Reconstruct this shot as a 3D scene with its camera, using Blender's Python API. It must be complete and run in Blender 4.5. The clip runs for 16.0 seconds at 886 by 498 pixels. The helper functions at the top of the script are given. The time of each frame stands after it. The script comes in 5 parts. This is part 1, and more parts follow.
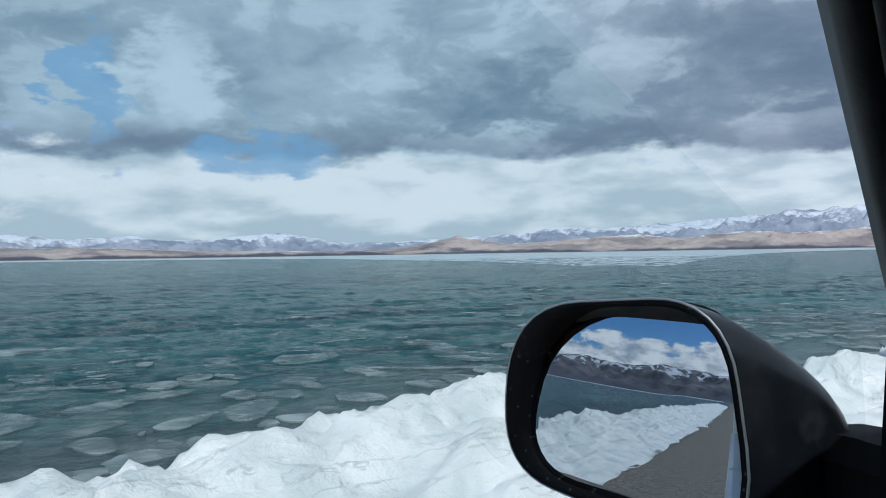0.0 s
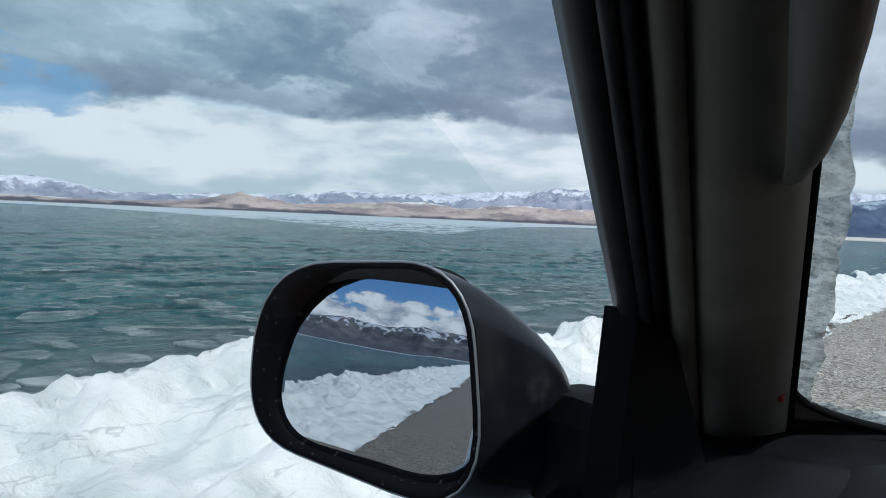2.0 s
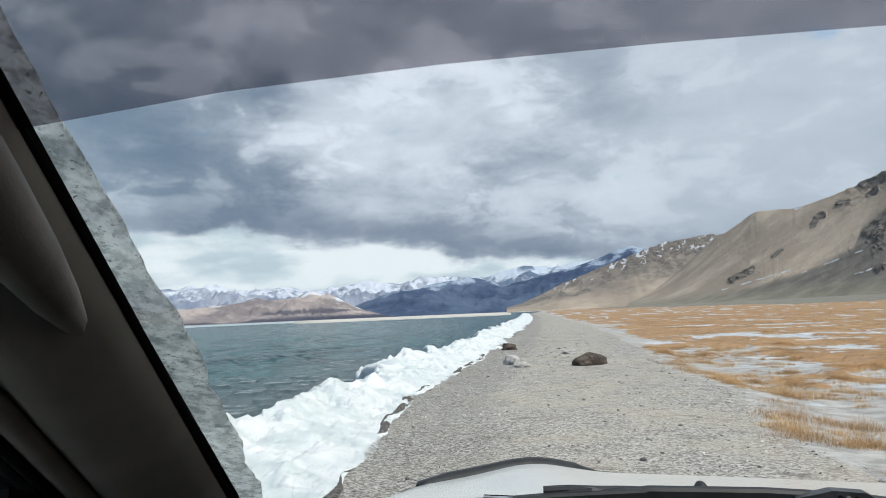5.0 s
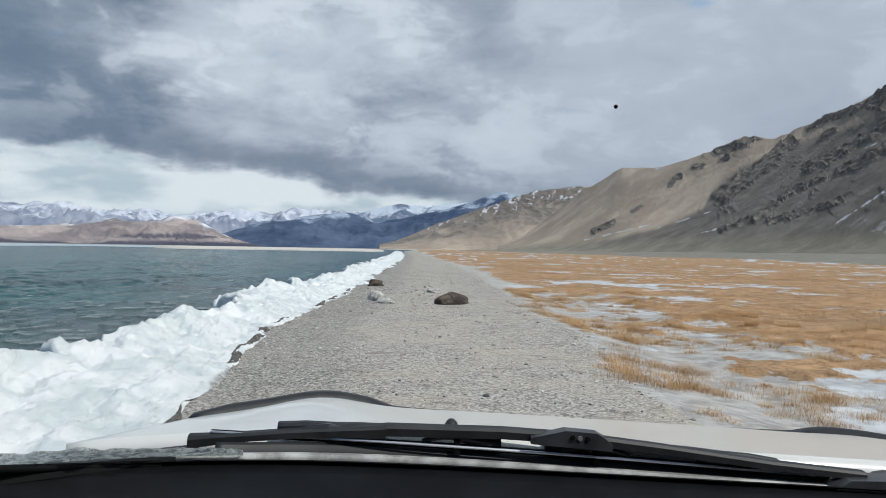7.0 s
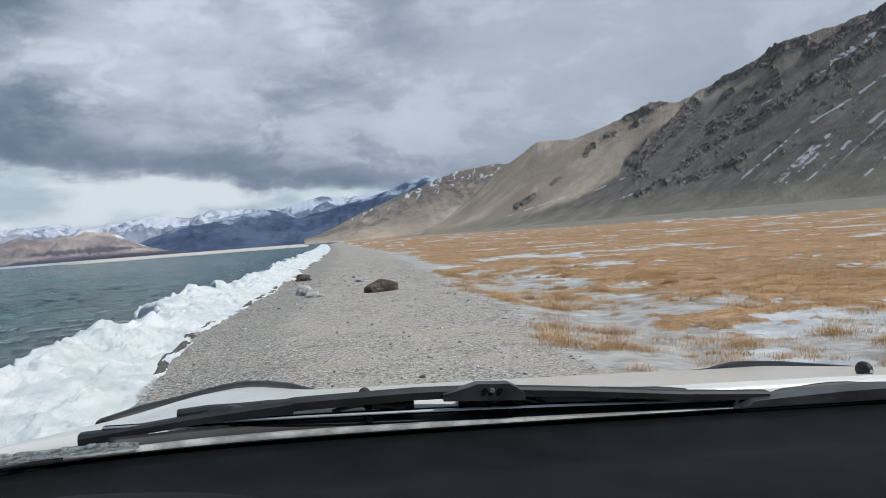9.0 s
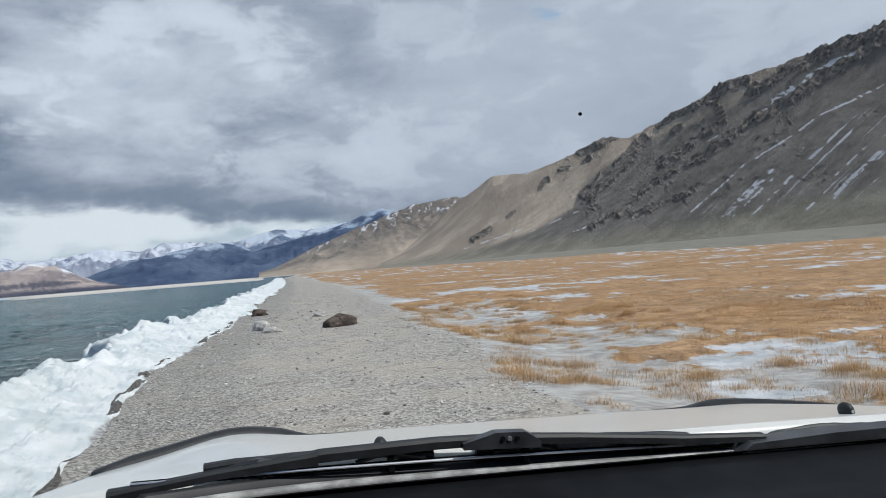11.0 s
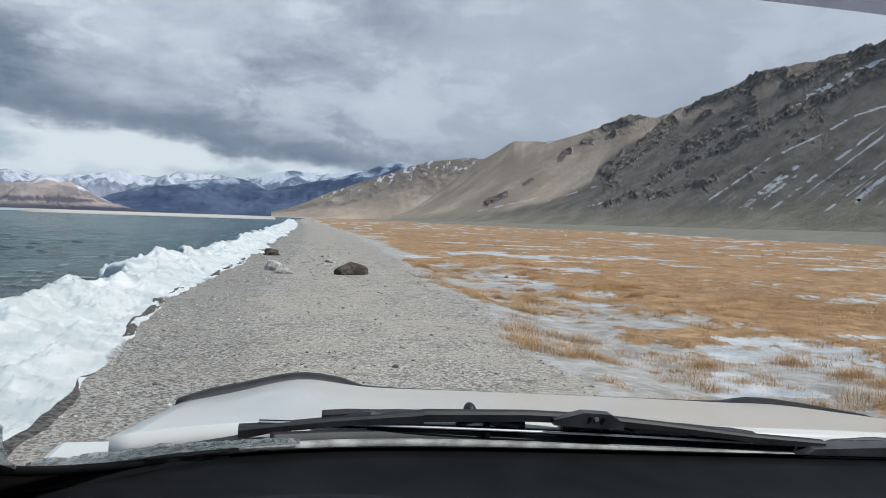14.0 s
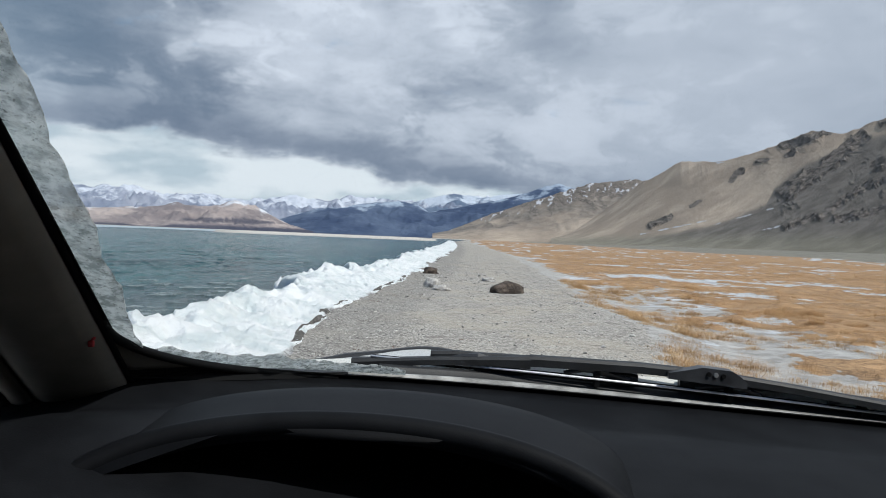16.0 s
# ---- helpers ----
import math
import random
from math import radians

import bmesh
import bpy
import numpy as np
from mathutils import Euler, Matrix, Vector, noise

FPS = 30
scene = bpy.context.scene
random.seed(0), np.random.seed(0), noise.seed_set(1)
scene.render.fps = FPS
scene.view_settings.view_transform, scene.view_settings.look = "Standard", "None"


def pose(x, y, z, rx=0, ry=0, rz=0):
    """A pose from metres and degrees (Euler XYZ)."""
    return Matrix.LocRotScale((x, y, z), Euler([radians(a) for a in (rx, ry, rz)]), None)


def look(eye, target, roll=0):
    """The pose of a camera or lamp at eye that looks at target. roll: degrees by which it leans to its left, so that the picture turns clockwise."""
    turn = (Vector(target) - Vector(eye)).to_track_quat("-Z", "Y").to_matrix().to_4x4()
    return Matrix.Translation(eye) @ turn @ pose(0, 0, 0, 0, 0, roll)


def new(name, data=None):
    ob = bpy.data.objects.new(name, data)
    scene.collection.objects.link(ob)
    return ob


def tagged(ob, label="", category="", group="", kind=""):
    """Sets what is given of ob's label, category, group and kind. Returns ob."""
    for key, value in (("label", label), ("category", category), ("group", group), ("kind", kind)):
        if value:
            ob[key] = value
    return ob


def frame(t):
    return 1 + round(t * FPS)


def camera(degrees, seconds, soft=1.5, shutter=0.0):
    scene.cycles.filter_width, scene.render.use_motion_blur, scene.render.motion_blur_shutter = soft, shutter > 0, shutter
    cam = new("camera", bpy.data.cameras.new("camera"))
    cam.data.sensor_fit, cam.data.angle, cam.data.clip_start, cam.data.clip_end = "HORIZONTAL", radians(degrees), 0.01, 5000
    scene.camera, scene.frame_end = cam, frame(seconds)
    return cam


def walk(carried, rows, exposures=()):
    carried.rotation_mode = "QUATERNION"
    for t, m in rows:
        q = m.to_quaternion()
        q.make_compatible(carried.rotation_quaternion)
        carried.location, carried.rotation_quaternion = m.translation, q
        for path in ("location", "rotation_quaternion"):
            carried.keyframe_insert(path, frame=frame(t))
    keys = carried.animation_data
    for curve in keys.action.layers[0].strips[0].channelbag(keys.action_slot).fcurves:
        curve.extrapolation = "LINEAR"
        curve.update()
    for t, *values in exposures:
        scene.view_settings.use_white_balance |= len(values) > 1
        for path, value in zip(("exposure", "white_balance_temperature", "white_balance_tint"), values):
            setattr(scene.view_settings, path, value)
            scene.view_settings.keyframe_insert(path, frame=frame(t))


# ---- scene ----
cam = camera(63.78, 16.0, soft=0.9)
PATH = [
    (0.0, pose(-0.235, -0.307, 1.631, 90.36, 0.89, 56.59)),
    (0.5, pose(-0.251, -0.327, 1.618, 87.79, -1.72, 56.96)),
    (1.0, pose(-0.237, -0.310, 1.626, 88.75, -3.81, 52.18)),
    (1.5, pose(-0.219, -0.298, 1.623, 88.49, -4.51, 46.51)),
    (2.0, pose(-0.236, -0.261, 1.627, 87.56, -2.50, 39.55)),
    (2.5, pose(-0.182, -0.243, 1.635, 89.78, -0.66, 29.96)),
    (3.0, pose(-0.183, -0.234, 1.657, 94.44, -0.24, 26.93)),
    (3.5, pose(-0.194, -0.240, 1.670, 97.34, -0.08, 26.15)),
    (4.0, pose(-0.185, -0.227, 1.667, 98.56, 1.17, 20.77)),
    (4.5, pose(-0.170, -0.194, 1.664, 97.21, 0.91, 14.43)),
    (5.0, pose(-0.122, -0.149, 1.656, 95.24, 2.39, 8.15)),
    (7.5, pose(0.045, -0.047, 1.631, 89.80, 0.02, -3.83)),
    (8.0, pose(0.039, -0.046, 1.623, 89.91, 2.46, -6.21)),
    (8.5, pose(0.038, -0.032, 1.620, 89.85, 3.68, -7.77)),
    (9.0, pose(0.077, -0.029, 1.603, 88.70, 4.36, -7.98)),
    (9.5, pose(0.052, -0.065, 1.627, 88.39, 4.18, -8.08)),
    (10.0, pose(0.044, -0.058, 1.633, 90.04, 5.09, -10.87)),
    (12.5, pose(-0.126, -0.056, 1.644, 91.54, 3.84, -12.01)),
    (13.0, pose(-0.147, -0.085, 1.623, 92.29, -1.94, -10.66)),
    (13.5, pose(-0.151, -0.095, 1.602, 90.69, 0.25, -8.54)),
    (14.0, pose(-0.160, -0.100, 1.675, 87.80, -1.93, -10.53)),
    (14.5, pose(-0.187, -0.047, 1.616, 88.57, -1.07, -4.11)),
    (15.0, pose(-0.149, -0.101, 1.669, 91.64, 0.12, 0.80)),
    (15.5, pose(-0.047, -0.099, 1.586, 88.89, 1.53, -0.35)),
    (16.0, pose(-0.090, -0.121, 1.570, 89.13, -2.41, 2.18)),
]
walk(cam, PATH, exposures=[(0.0, -0.06, 5850, 7), (0.5, -0.12, 5850, 7), (1.0, -0.26, 5850, 7), (1.5, -0.08, 5950, 8), (2.0, 0.06, 6050, 9), (2.5, 0.06, 6150, 10), (3.5, 0.2, 6250, 9), (5.0, 0.25, 6450, 10), (7.4, 0.02, 6350, 12), (9.0, -0.02, 6300, 13), (12.5, 0.05, 6300, 12), (14.0, 0.02, 6300, 12), (16.0, 0.12, 6350, 12)])

# ---- sky, sun ----
world = bpy.data.worlds.new("sky")
scene.world = world
world.use_nodes = True
SUN_AZ, SUN_EL = radians(128), radians(52)   # clockwise from straight ahead


class Nodes:
    """A short way to write node trees."""

    def __init__(self, tree):
        self.t = tree
        tree.nodes.clear()

    def add(self, kind, inputs=None, **props):
        n = self.t.nodes.new(kind)
        if "operation" in props:
            n.operation = props["operation"]
        if "use_clamp" in props:
            n.use_clamp = props["use_clamp"]
        if "interpolation_type" in props:
            n.interpolation_type = props["interpolation_type"]
        if "data_type" in props:
            n.data_type = props["data_type"]
        if "blend_type" in props:
            n.blend_type = props["blend_type"]
        if "attribute_name" in props:
            n.attribute_name = props["attribute_name"]
        for k, v in (inputs or {}).items():
            self.put(n.inputs[k], v)
        return n

    def put(self, socket, v):
        if isinstance(v, bpy.types.NodeSocket):
            self.t.links.new(v, socket)
        elif isinstance(v, bpy.types.Node):
            self.t.links.new(v.outputs[0], socket)
        else:
            socket.default_value = v

    def math(self, op, a, b=0.0, c=0.0, clamp=False):
        n = self.add("ShaderNodeMath", operation=op, use_clamp=clamp)
        for i, v in enumerate((a, b, c)):
            self.put(n.inputs[i], v)
        return n.outputs[0]

    def ramp(self, fac, lo, hi, a=0.0, b=1.0):
        n = self.add("ShaderNodeMapRange", {"Value": fac, "From Min": lo, "From Max": hi, "To Min": a, "To Max": b},
                     interpolation_type="SMOOTHSTEP")
        return n.outputs[0]

    def mix(self, fac, a, b):
        n = self.add("ShaderNodeMix", data_type="RGBA")
        self.put(n.inputs[0], fac)
        self.put(n.inputs[6], a)
        self.put(n.inputs[7], b)
        return n.outputs[2]

    def noise(self, vec, scale, detail=5.0, rough=0.55, dist=0.0):
        n = self.add("ShaderNodeTexNoise", {"Vector": vec, "Scale": scale, "Detail": detail, "Roughness": rough, "Distortion": dist})
        return n.outputs[0]

    def vec(self, x, y, z):
        return self.add("ShaderNodeCombineXYZ", {0: x, 1: y, 2: z}).outputs[0]


w = Nodes(world.node_tree)
way = w.add("ShaderNodeTexCoord").outputs["Generated"]
xyz = w.add("ShaderNodeSeparateXYZ", {0: way}).outputs
wx, wy, wz = xyz[0], xyz[1], xyz[2]
el = w.math("MULTIPLY", w.math("ARCSINE", wz), 57.2958)          # elevation, degrees
az = w.math("MULTIPLY", w.math("ARCTAN2", w.math("MULTIPLY", wx, -1.0), wy), 57.2958)  # to the left of ahead, degrees
ang = w.vec(w.math("DIVIDE", az, 9.0), w.math("DIVIDE", el, 4.2), 3.0)
wide = w.vec(w.math("DIVIDE", az, 17.0), w.math("DIVIDE", el, 8.0), 1.4)
n_mid = w.noise(wide, 2.3, 7.0, 0.58, 0.5)
n_puff = w.noise(ang, 1.0, 7.0, 0.55)
n_fine = w.noise(ang, 2.6, 6.0, 0.6)


# directions shifted by the clouds' own raggedness
az_r = w.math("ADD", az, w.math("ADD", w.math("MULTIPLY", w.math("SUBTRACT", n_puff, 0.5), 14.0), w.math("MULTIPLY", w.math("SUBTRACT", n_fine, 0.5), 9.0)))
el_r = w.math("ADD", el, w.math("ADD", w.math("MULTIPLY", w.math("SUBTRACT", n_mid, 0.5), 6.0), w.math("MULTIPLY", w.math("SUBTRACT", n_fine, 0.5), 4.0)))


def lobe(a, e, wide_a, wide_e):
    """A soft heap of cloud round that direction, 0 to 1."""
    da = w.math("DIVIDE", w.math("SUBTRACT", az_r, a), wide_a)
    de = w.math("DIVIDE", w.math("SUBTRACT", el_r, e), wide_e)
    r2 = w.math("ADD", w.math("MULTIPLY", da, da), w.math("MULTIPLY", de, de))
    return w.ramp(r2, 1.6, 0.0)


sky = w.add("ShaderNodeTexSky")
sky.sky_type, sky.sun_disc, sky.altitude = "NISHITA", False, 1800.0
sky.sun_elevation, sky.sun_rotation = SUN_EL, SUN_AZ
blue = w.add("ShaderNodeBackground", {"Color": w.add("ShaderNodeMix", {0: 1.0, 6: sky.outputs[0], 7: (0.52, 0.77, 1.02, 1)}, data_type="RGBA", blend_type="MULTIPLY").outputs[2], "Strength": 0.09})

# the cloud deck: billowed grey underside, lighter where it is thin
bend_a = w.math("MULTIPLY", w.math("SUBTRACT", w.noise(wide, 2.2, 2.0, 0.5), 0.5), 0.7)
swirl = w.vec(w.math("ADD", w.math("DIVIDE", az, 10.0), bend_a), w.math("DIVIDE", el, 5.6), 5.2)
c_big = w.noise(w.vec(w.math("DIVIDE", az, 22.0), w.math("DIVIDE", el, 11.0), 2.2), 1.0, 3.0, 0.45)
c_mid = w.noise(swirl, 1.0, 5.0, 0.48)
c_small = w.noise(swirl, 2.6, 7.0, 0.60)
puffs = w.ramp(w.math("ADD", c_mid, w.math("MULTIPLY", w.math("SUBTRACT", c_small, 0.5), 0.55)), 0.50, 0.60)
tone = w.math("ADD", w.math("MULTIPLY", w.math("SUBTRACT", c_big, 0.5), 0.6), w.math("MULTIPLY", w.math("SUBTRACT", c_mid, 0.5), 0.65))
tone = w.math("ADD", tone, w.math("ADD", w.math("MULTIPLY", w.math("SUBTRACT", c_small, 0.5), 0.45), w.math("MULTIPLY", w.math("SUBTRACT", puffs, 0.5), 0.12)))
tone = w.math("ADD", tone, 0.52)
for a, e, wa_, we_, k in ((9, 15.5, 12, 4.5, 0.26), (12, 11, 8, 3.0, 0.16), (27, 10.8, 7, 3.6, -0.24), (30, 17, 9, 5, -0.08), (-30, 14, 26, 10, 0.05), (46, 11.5, 12, 3.4, -0.25), (52, 19, 9, 5, 0.12),
                          (54.5, 8.5, 5.5, 1.6, 0.5), (53.5, 6.2, 5.5, 0.9, -0.25), (77, 14, 3.6, 3.0, 0.40), (77.5, 11.5, 4.5, 2.5, 0.22), (76.5, 8.3, 4, 1.2, -0.1), (87, 9, 4, 2.5, -0.12), (65, 14, 6, 3, 0.1)):
    tone = w.math("ADD", tone, w.math("MULTIPLY", lobe(a, e, wa_, we_), k))
tone = w.ramp(tone, 0.0, 1.0)
calm = w.ramp(az, 4.0, -18.0, 0.0, 0.6)
tone = w.math("ADD", w.math("MULTIPLY", tone, w.math("SUBTRACT", 1.0, calm)), w.math("MULTIPLY", w.ramp(el, 3.0, 16.0, 0.50, 0.68), calm))
leftward = w.ramp(az, 18.0, 60.0)
deck = w.mix(leftward, w.mix(tone, (0.150, 0.200, 0.275, 1), (0.68, 0.725, 0.80, 1)), w.mix(tone, (0.15, 0.235, 0.315, 1), (0.52, 0.64, 0.72, 1)))
# the far layer of cloud under the deck's edge, bright
low_n = w.noise(w.vec(w.math("DIVIDE", az, 8.0), w.math("DIVIDE", el, 2.6), 6.6), 1.0, 6.0, 0.5)
low = w.mix(w.ramp(w.math("ADD", low_n, w.ramp(el, 0.5, 6.0, -0.03, 0.05)), 0.40, 0.62), (0.47, 0.56, 0.62, 1), (0.74, 0.79, 0.82, 1))
edge = w.math("ADD", w.math("ADD", w.math("MULTIPLY", w.math("SUBTRACT", n_puff, 0.5), 5.0), w.math("MULTIPLY", w.math("SUBTRACT", n_fine, 0.5), 1.6)), el)
edge = w.math("SUBTRACT", edge, w.ramp(az, -12.0, 40.0, 3.4, 7.4))
over = w.ramp(edge, -0.4, 0.45)
# the deck's rim hangs darkest just above its edge
rim = w.math("MULTIPLY", w.math("MULTIPLY", w.ramp(edge, 0.0, 0.9), w.ramp(edge, 3.6, 0.9)), w.ramp(az, -16.0, 2.0, 0.35, 1.0))
deck = w.mix(w.math("MULTIPLY", rim, 0.62), deck, (0.150, 0.195, 0.27, 1))
cloud = w.mix(over, low, deck)
# open sky behind and to the far left, with heaps of cumulus over the horizon
heap = w.math("SUBTRACT", w.math("ADD", w.math("MULTIPLY", n_puff, 13.0), w.math("MULTIPLY", n_fine, 5.0)), el)
heap = w.ramp(heap, 1.6, 2.6)
heap_tone = w.mix(w.ramp(n_fine, 0.35, 0.62), (0.40, 0.45, 0.52, 1), (0.92, 0.93, 0.94, 1))
open_sky = w.math("ADD", w.math("MULTIPLY", w.math("SUBTRACT", n_mid, 0.5), 1.7), w.math("MULTIPLY", wy, -1.0))
open_sky = w.ramp(w.math("ADD", open_sky, w.math("MULTIPLY", wx, -0.42)), 0.40, 0.72)
colour = w.mix(open_sky, cloud, heap_tone)
cover = w.math("SUBTRACT", 1.0, w.math("MULTIPLY", open_sky, w.math("SUBTRACT", 1.0, heap)))
gap = w.math("MAXIMUM", lobe(82.5, 12.0, 2.4, 5.0), w.math("MAXIMUM", lobe(69.5, 8.3, 5.5, 2.0), lobe(97, 13, 8, 7)))
gap = w.ramp(w.math("ADD", gap, w.math("ADD", w.math("MULTIPLY", w.math("SUBTRACT", n_puff, 0.5), -2.2), w.math("MULTIPLY", w.math("SUBTRACT", n_fine, 0.5), -1.6))), 0.35, 1.0)
colour = w.mix(w.math("MULTIPLY", gap, 0.8), colour, (0.20, 0.385, 0.60, 1))
cloud_bg = w.add("ShaderNodeBackground", {"Color": colour, "Strength": 1.0})
out = w.add("ShaderNodeMixShader", {0: cover})
w.put(out.inputs[1], blue)
w.put(out.inputs[2], cloud_bg)
w.add("ShaderNodeOutputWorld", {"Surface": out})

sun = new("sun", bpy.data.lights.new("sun", "SUN"))
sun.data.energy, sun.data.angle, sun.data.color = 3.0, radians(1.0), (1.0, 0.95, 0.87)
sun.matrix_world = look((0, 0, 0), (-math.sin(SUN_AZ) * math.cos(SUN_EL), -math.cos(SUN_AZ) * math.cos(SUN_EL), -math.sin(SUN_EL)))

# ---- materials ----
def material(name, base, rough=0.6, metal=0.0, bump=None, spec=0.5, **more):
    """base: a colour, or a function of the node writer and the position giving a colour socket. bump: such a function giving a height, with its strength and distance."""
    m = bpy.data.materials.new(name)
    m.use_nodes = True
    n = Nodes(m.node_tree)
    where = n.add("ShaderNodeNewGeometry").outputs["Position"]
    b = n.add("ShaderNodeBsdfPrincipled", {"Metallic": metal, "Specular IOR Level": spec, **{k: v(n, where) if callable(v) else v for k, v in more.items()}})
    n.put(b.inputs["Base Color"], base(n, where) if callable(base) else (*base, 1))
    n.put(b.inputs["Roughness"], rough(n, where) if callable(rough) else rough)
    if bump:
        height, strength, distance = bump
        n.put(b.inputs["Normal"], n.add("ShaderNodeBump", {"Height": height(n, where), "Strength": strength, "Distance": distance}).outputs[0])
    n.add("ShaderNodeOutputMaterial", {"Surface": b})
    return m


def own(n, scale=(1, 1, 1)):
    """The place on the thing itself, stretched."""
    return n.add("ShaderNodeMapping", {"Vector": n.add("ShaderNodeTexCoord").outputs["Object"], "Scale": scale}).outputs[0]


def attr(n, name):
    return n.add("ShaderNodeAttribute", attribute_name=name).outputs["Fac"]


def two(a, b, scale, lo=0.35, hi=0.65, detail=6.0):
    return lambda n, p: n.mix(n.ramp(n.noise(p, scale, detail, 0.6), lo, hi), (*a, 1), (*b, 1))


def ground_colour(n, p):
    xyz = n.add("ShaderNodeSeparateXYZ", {0: p}).outputs
    fine, mid, big = n.noise(p, 22.0, 6, 0.7), n.noise(p, 1.3, 6, 0.6), n.noise(p, 0.16, 5, 0.6)
    cells = n.add("ShaderNodeTexVoronoi", {"Vector": p, "Scale": 38.0}).outputs["Color"]
    cell_tone = n.add("ShaderNodeSeparateXYZ", {0: cells}).outputs[0]
    gravel = n.mix(n.ramp(n.math("ADD", n.math("MULTIPLY", fine, 0.55), n.math("MULTIPLY", cell_tone, 0.45)), 0.2, 0.8), (0.12, 0.112, 0.100, 1), (0.60, 0.56, 0.50, 1))
    gravel = n.mix(n.math("MULTIPLY", n.ramp(n.noise(p, 0.5, 6, 0.6), 0.42, 0.62), 0.5), gravel, (0.45, 0.395, 0.315, 1))
    gravel = n.mix(n.math("MULTIPLY", n.ramp(n.noise(n.add("ShaderNodeMapping", {"Vector": p, "Scale": (1.2, 2.6, 1.0)}).outputs[0], 1.1, 8, 0.74), 0.54, 0.64), 0.62), gravel, (0.14, 0.115, 0.098, 1))
    coarse = n.ramp(n.math("ADD", attr(n, "coarse"), n.math("MULTIPLY", n.math("SUBTRACT", n.noise(p, 0.7, 7, 0.7), 0.5), 1.2)), 0.35, 0.75)
    gravel = n.mix(n.math("MULTIPLY", coarse, 0.55), gravel, n.mix(n.ramp(n.math("ADD", n.math("MULTIPLY", fine, 0.6), n.math("MULTIPLY", cell_tone, 0.4)), 0.3, 0.75), (0.07, 0.066, 0.060, 1), (0.42, 0.40, 0.37, 1)))
    # gravel turned darker and browner towards the rear
    gravel = n.mix(n.math("MULTIPLY", attr(n, "rear_dark"), 0.72), gravel, n.mix(n.ramp(fine, 0.35, 0.65), (0.04, 0.034, 0.028, 1), (0.15, 0.13, 0.105, 1)))
    mud = n.mix(n.ramp(n.noise(p, 2.6, 9, 0.76), 0.34, 0.66), (0.255, 0.240, 0.222, 1), (0.53, 0.515, 0.49, 1))
    ice = n.mix(n.ramp(n.noise(p, 1.8, 9, 0.74), 0.32, 0.66), (0.34, 0.36, 0.375, 1), (0.64, 0.65, 0.665, 1))
    straw = n.mix(n.ramp(n.math("ADD", n.math("MULTIPLY", n.noise(p, 2.2, 9, 0.8), 0.55), n.math("MULTIPLY", n.noise(p, 13.0, 6, 0.75), 0.45)), 0.40, 0.60), (0.16, 0.09, 0.045, 1), (0.57, 0.350, 0.175, 1))
    straw = n.mix(n.ramp(n.math("ADD", n.math("MULTIPLY", big, 0.45), n.math("MULTIPLY", n.noise(p, 0.9, 8, 0.72), 0.55)), 0.42, 0.66, 0.0, 0.5), straw, (0.45, 0.265, 0.125, 1))
    straw = n.mix(n.ramp(n.noise(p, 0.24, 7, 0.68), 0.46, 0.66, 0.0, 0.6), straw, n.mix(n.ramp(n.noise(p, 6.0, 7, 0.75), 0.38, 0.62), (0.11, 0.07, 0.042, 1), (0.34, 0.225, 0.125, 1)))
    grass_fac, ice_fac, far = attr(n, "grass"), attr(n, "ice"), attr(n, "fan")
    marsh = n.mix(n.ramp(n.math("ADD", grass_fac, n.math("MULTIPLY", n.math("SUBTRACT", n.noise(p, 2.4, 9, 0.78), 0.5), 1.7)), 0.40, 0.62), mud, straw)
    patch = n.ramp(n.math("ADD", ice_fac, n.math("MULTIPLY", n.math("SUBTRACT", n.noise(p, 1.3, 9, 0.78), 0.5), 2.4)), 0.50, 0.74)
    marsh = n.mix(patch, marsh, ice)
    c = n.mix(n.ramp(n.math("ADD", attr(n, "marsh"), n.math("MULTIPLY", n.math("SUBTRACT", mid, 0.5), 0.35)), 0.45, 0.55), gravel, marsh)
    scree = n.mix(n.ramp(big, 0.35, 0.65), (0.145, 0.136, 0.110, 1), (0.25, 0.233, 0.19, 1))
    c = n.mix(n.ramp(n.math("ADD", far, n.math("MULTIPLY", n.math("SUBTRACT", n.noise(p, 0.03, 6, 0.6), 0.5), 0.4)), 0.4, 0.6), c, scree)
    return n.mix(attr(n, "pale"), c, (0.62, 0.58, 0.52, 1))


GROUND = material("gravel and marsh", ground_colour, rough=0.85,
                  bump=(lambda n, p: n.math("ADD", n.math("ADD", n.noise(p, 30.0, 6, 0.7), n.math("MULTIPLY", n.add("ShaderNodeTexVoronoi", {"Vector": p, "Scale": 38.0}).outputs["Distance"], -0.5)), n.math("MULTIPLY", n.noise(p, 3.0, 4), 0.2)), 0.5, 0.016))


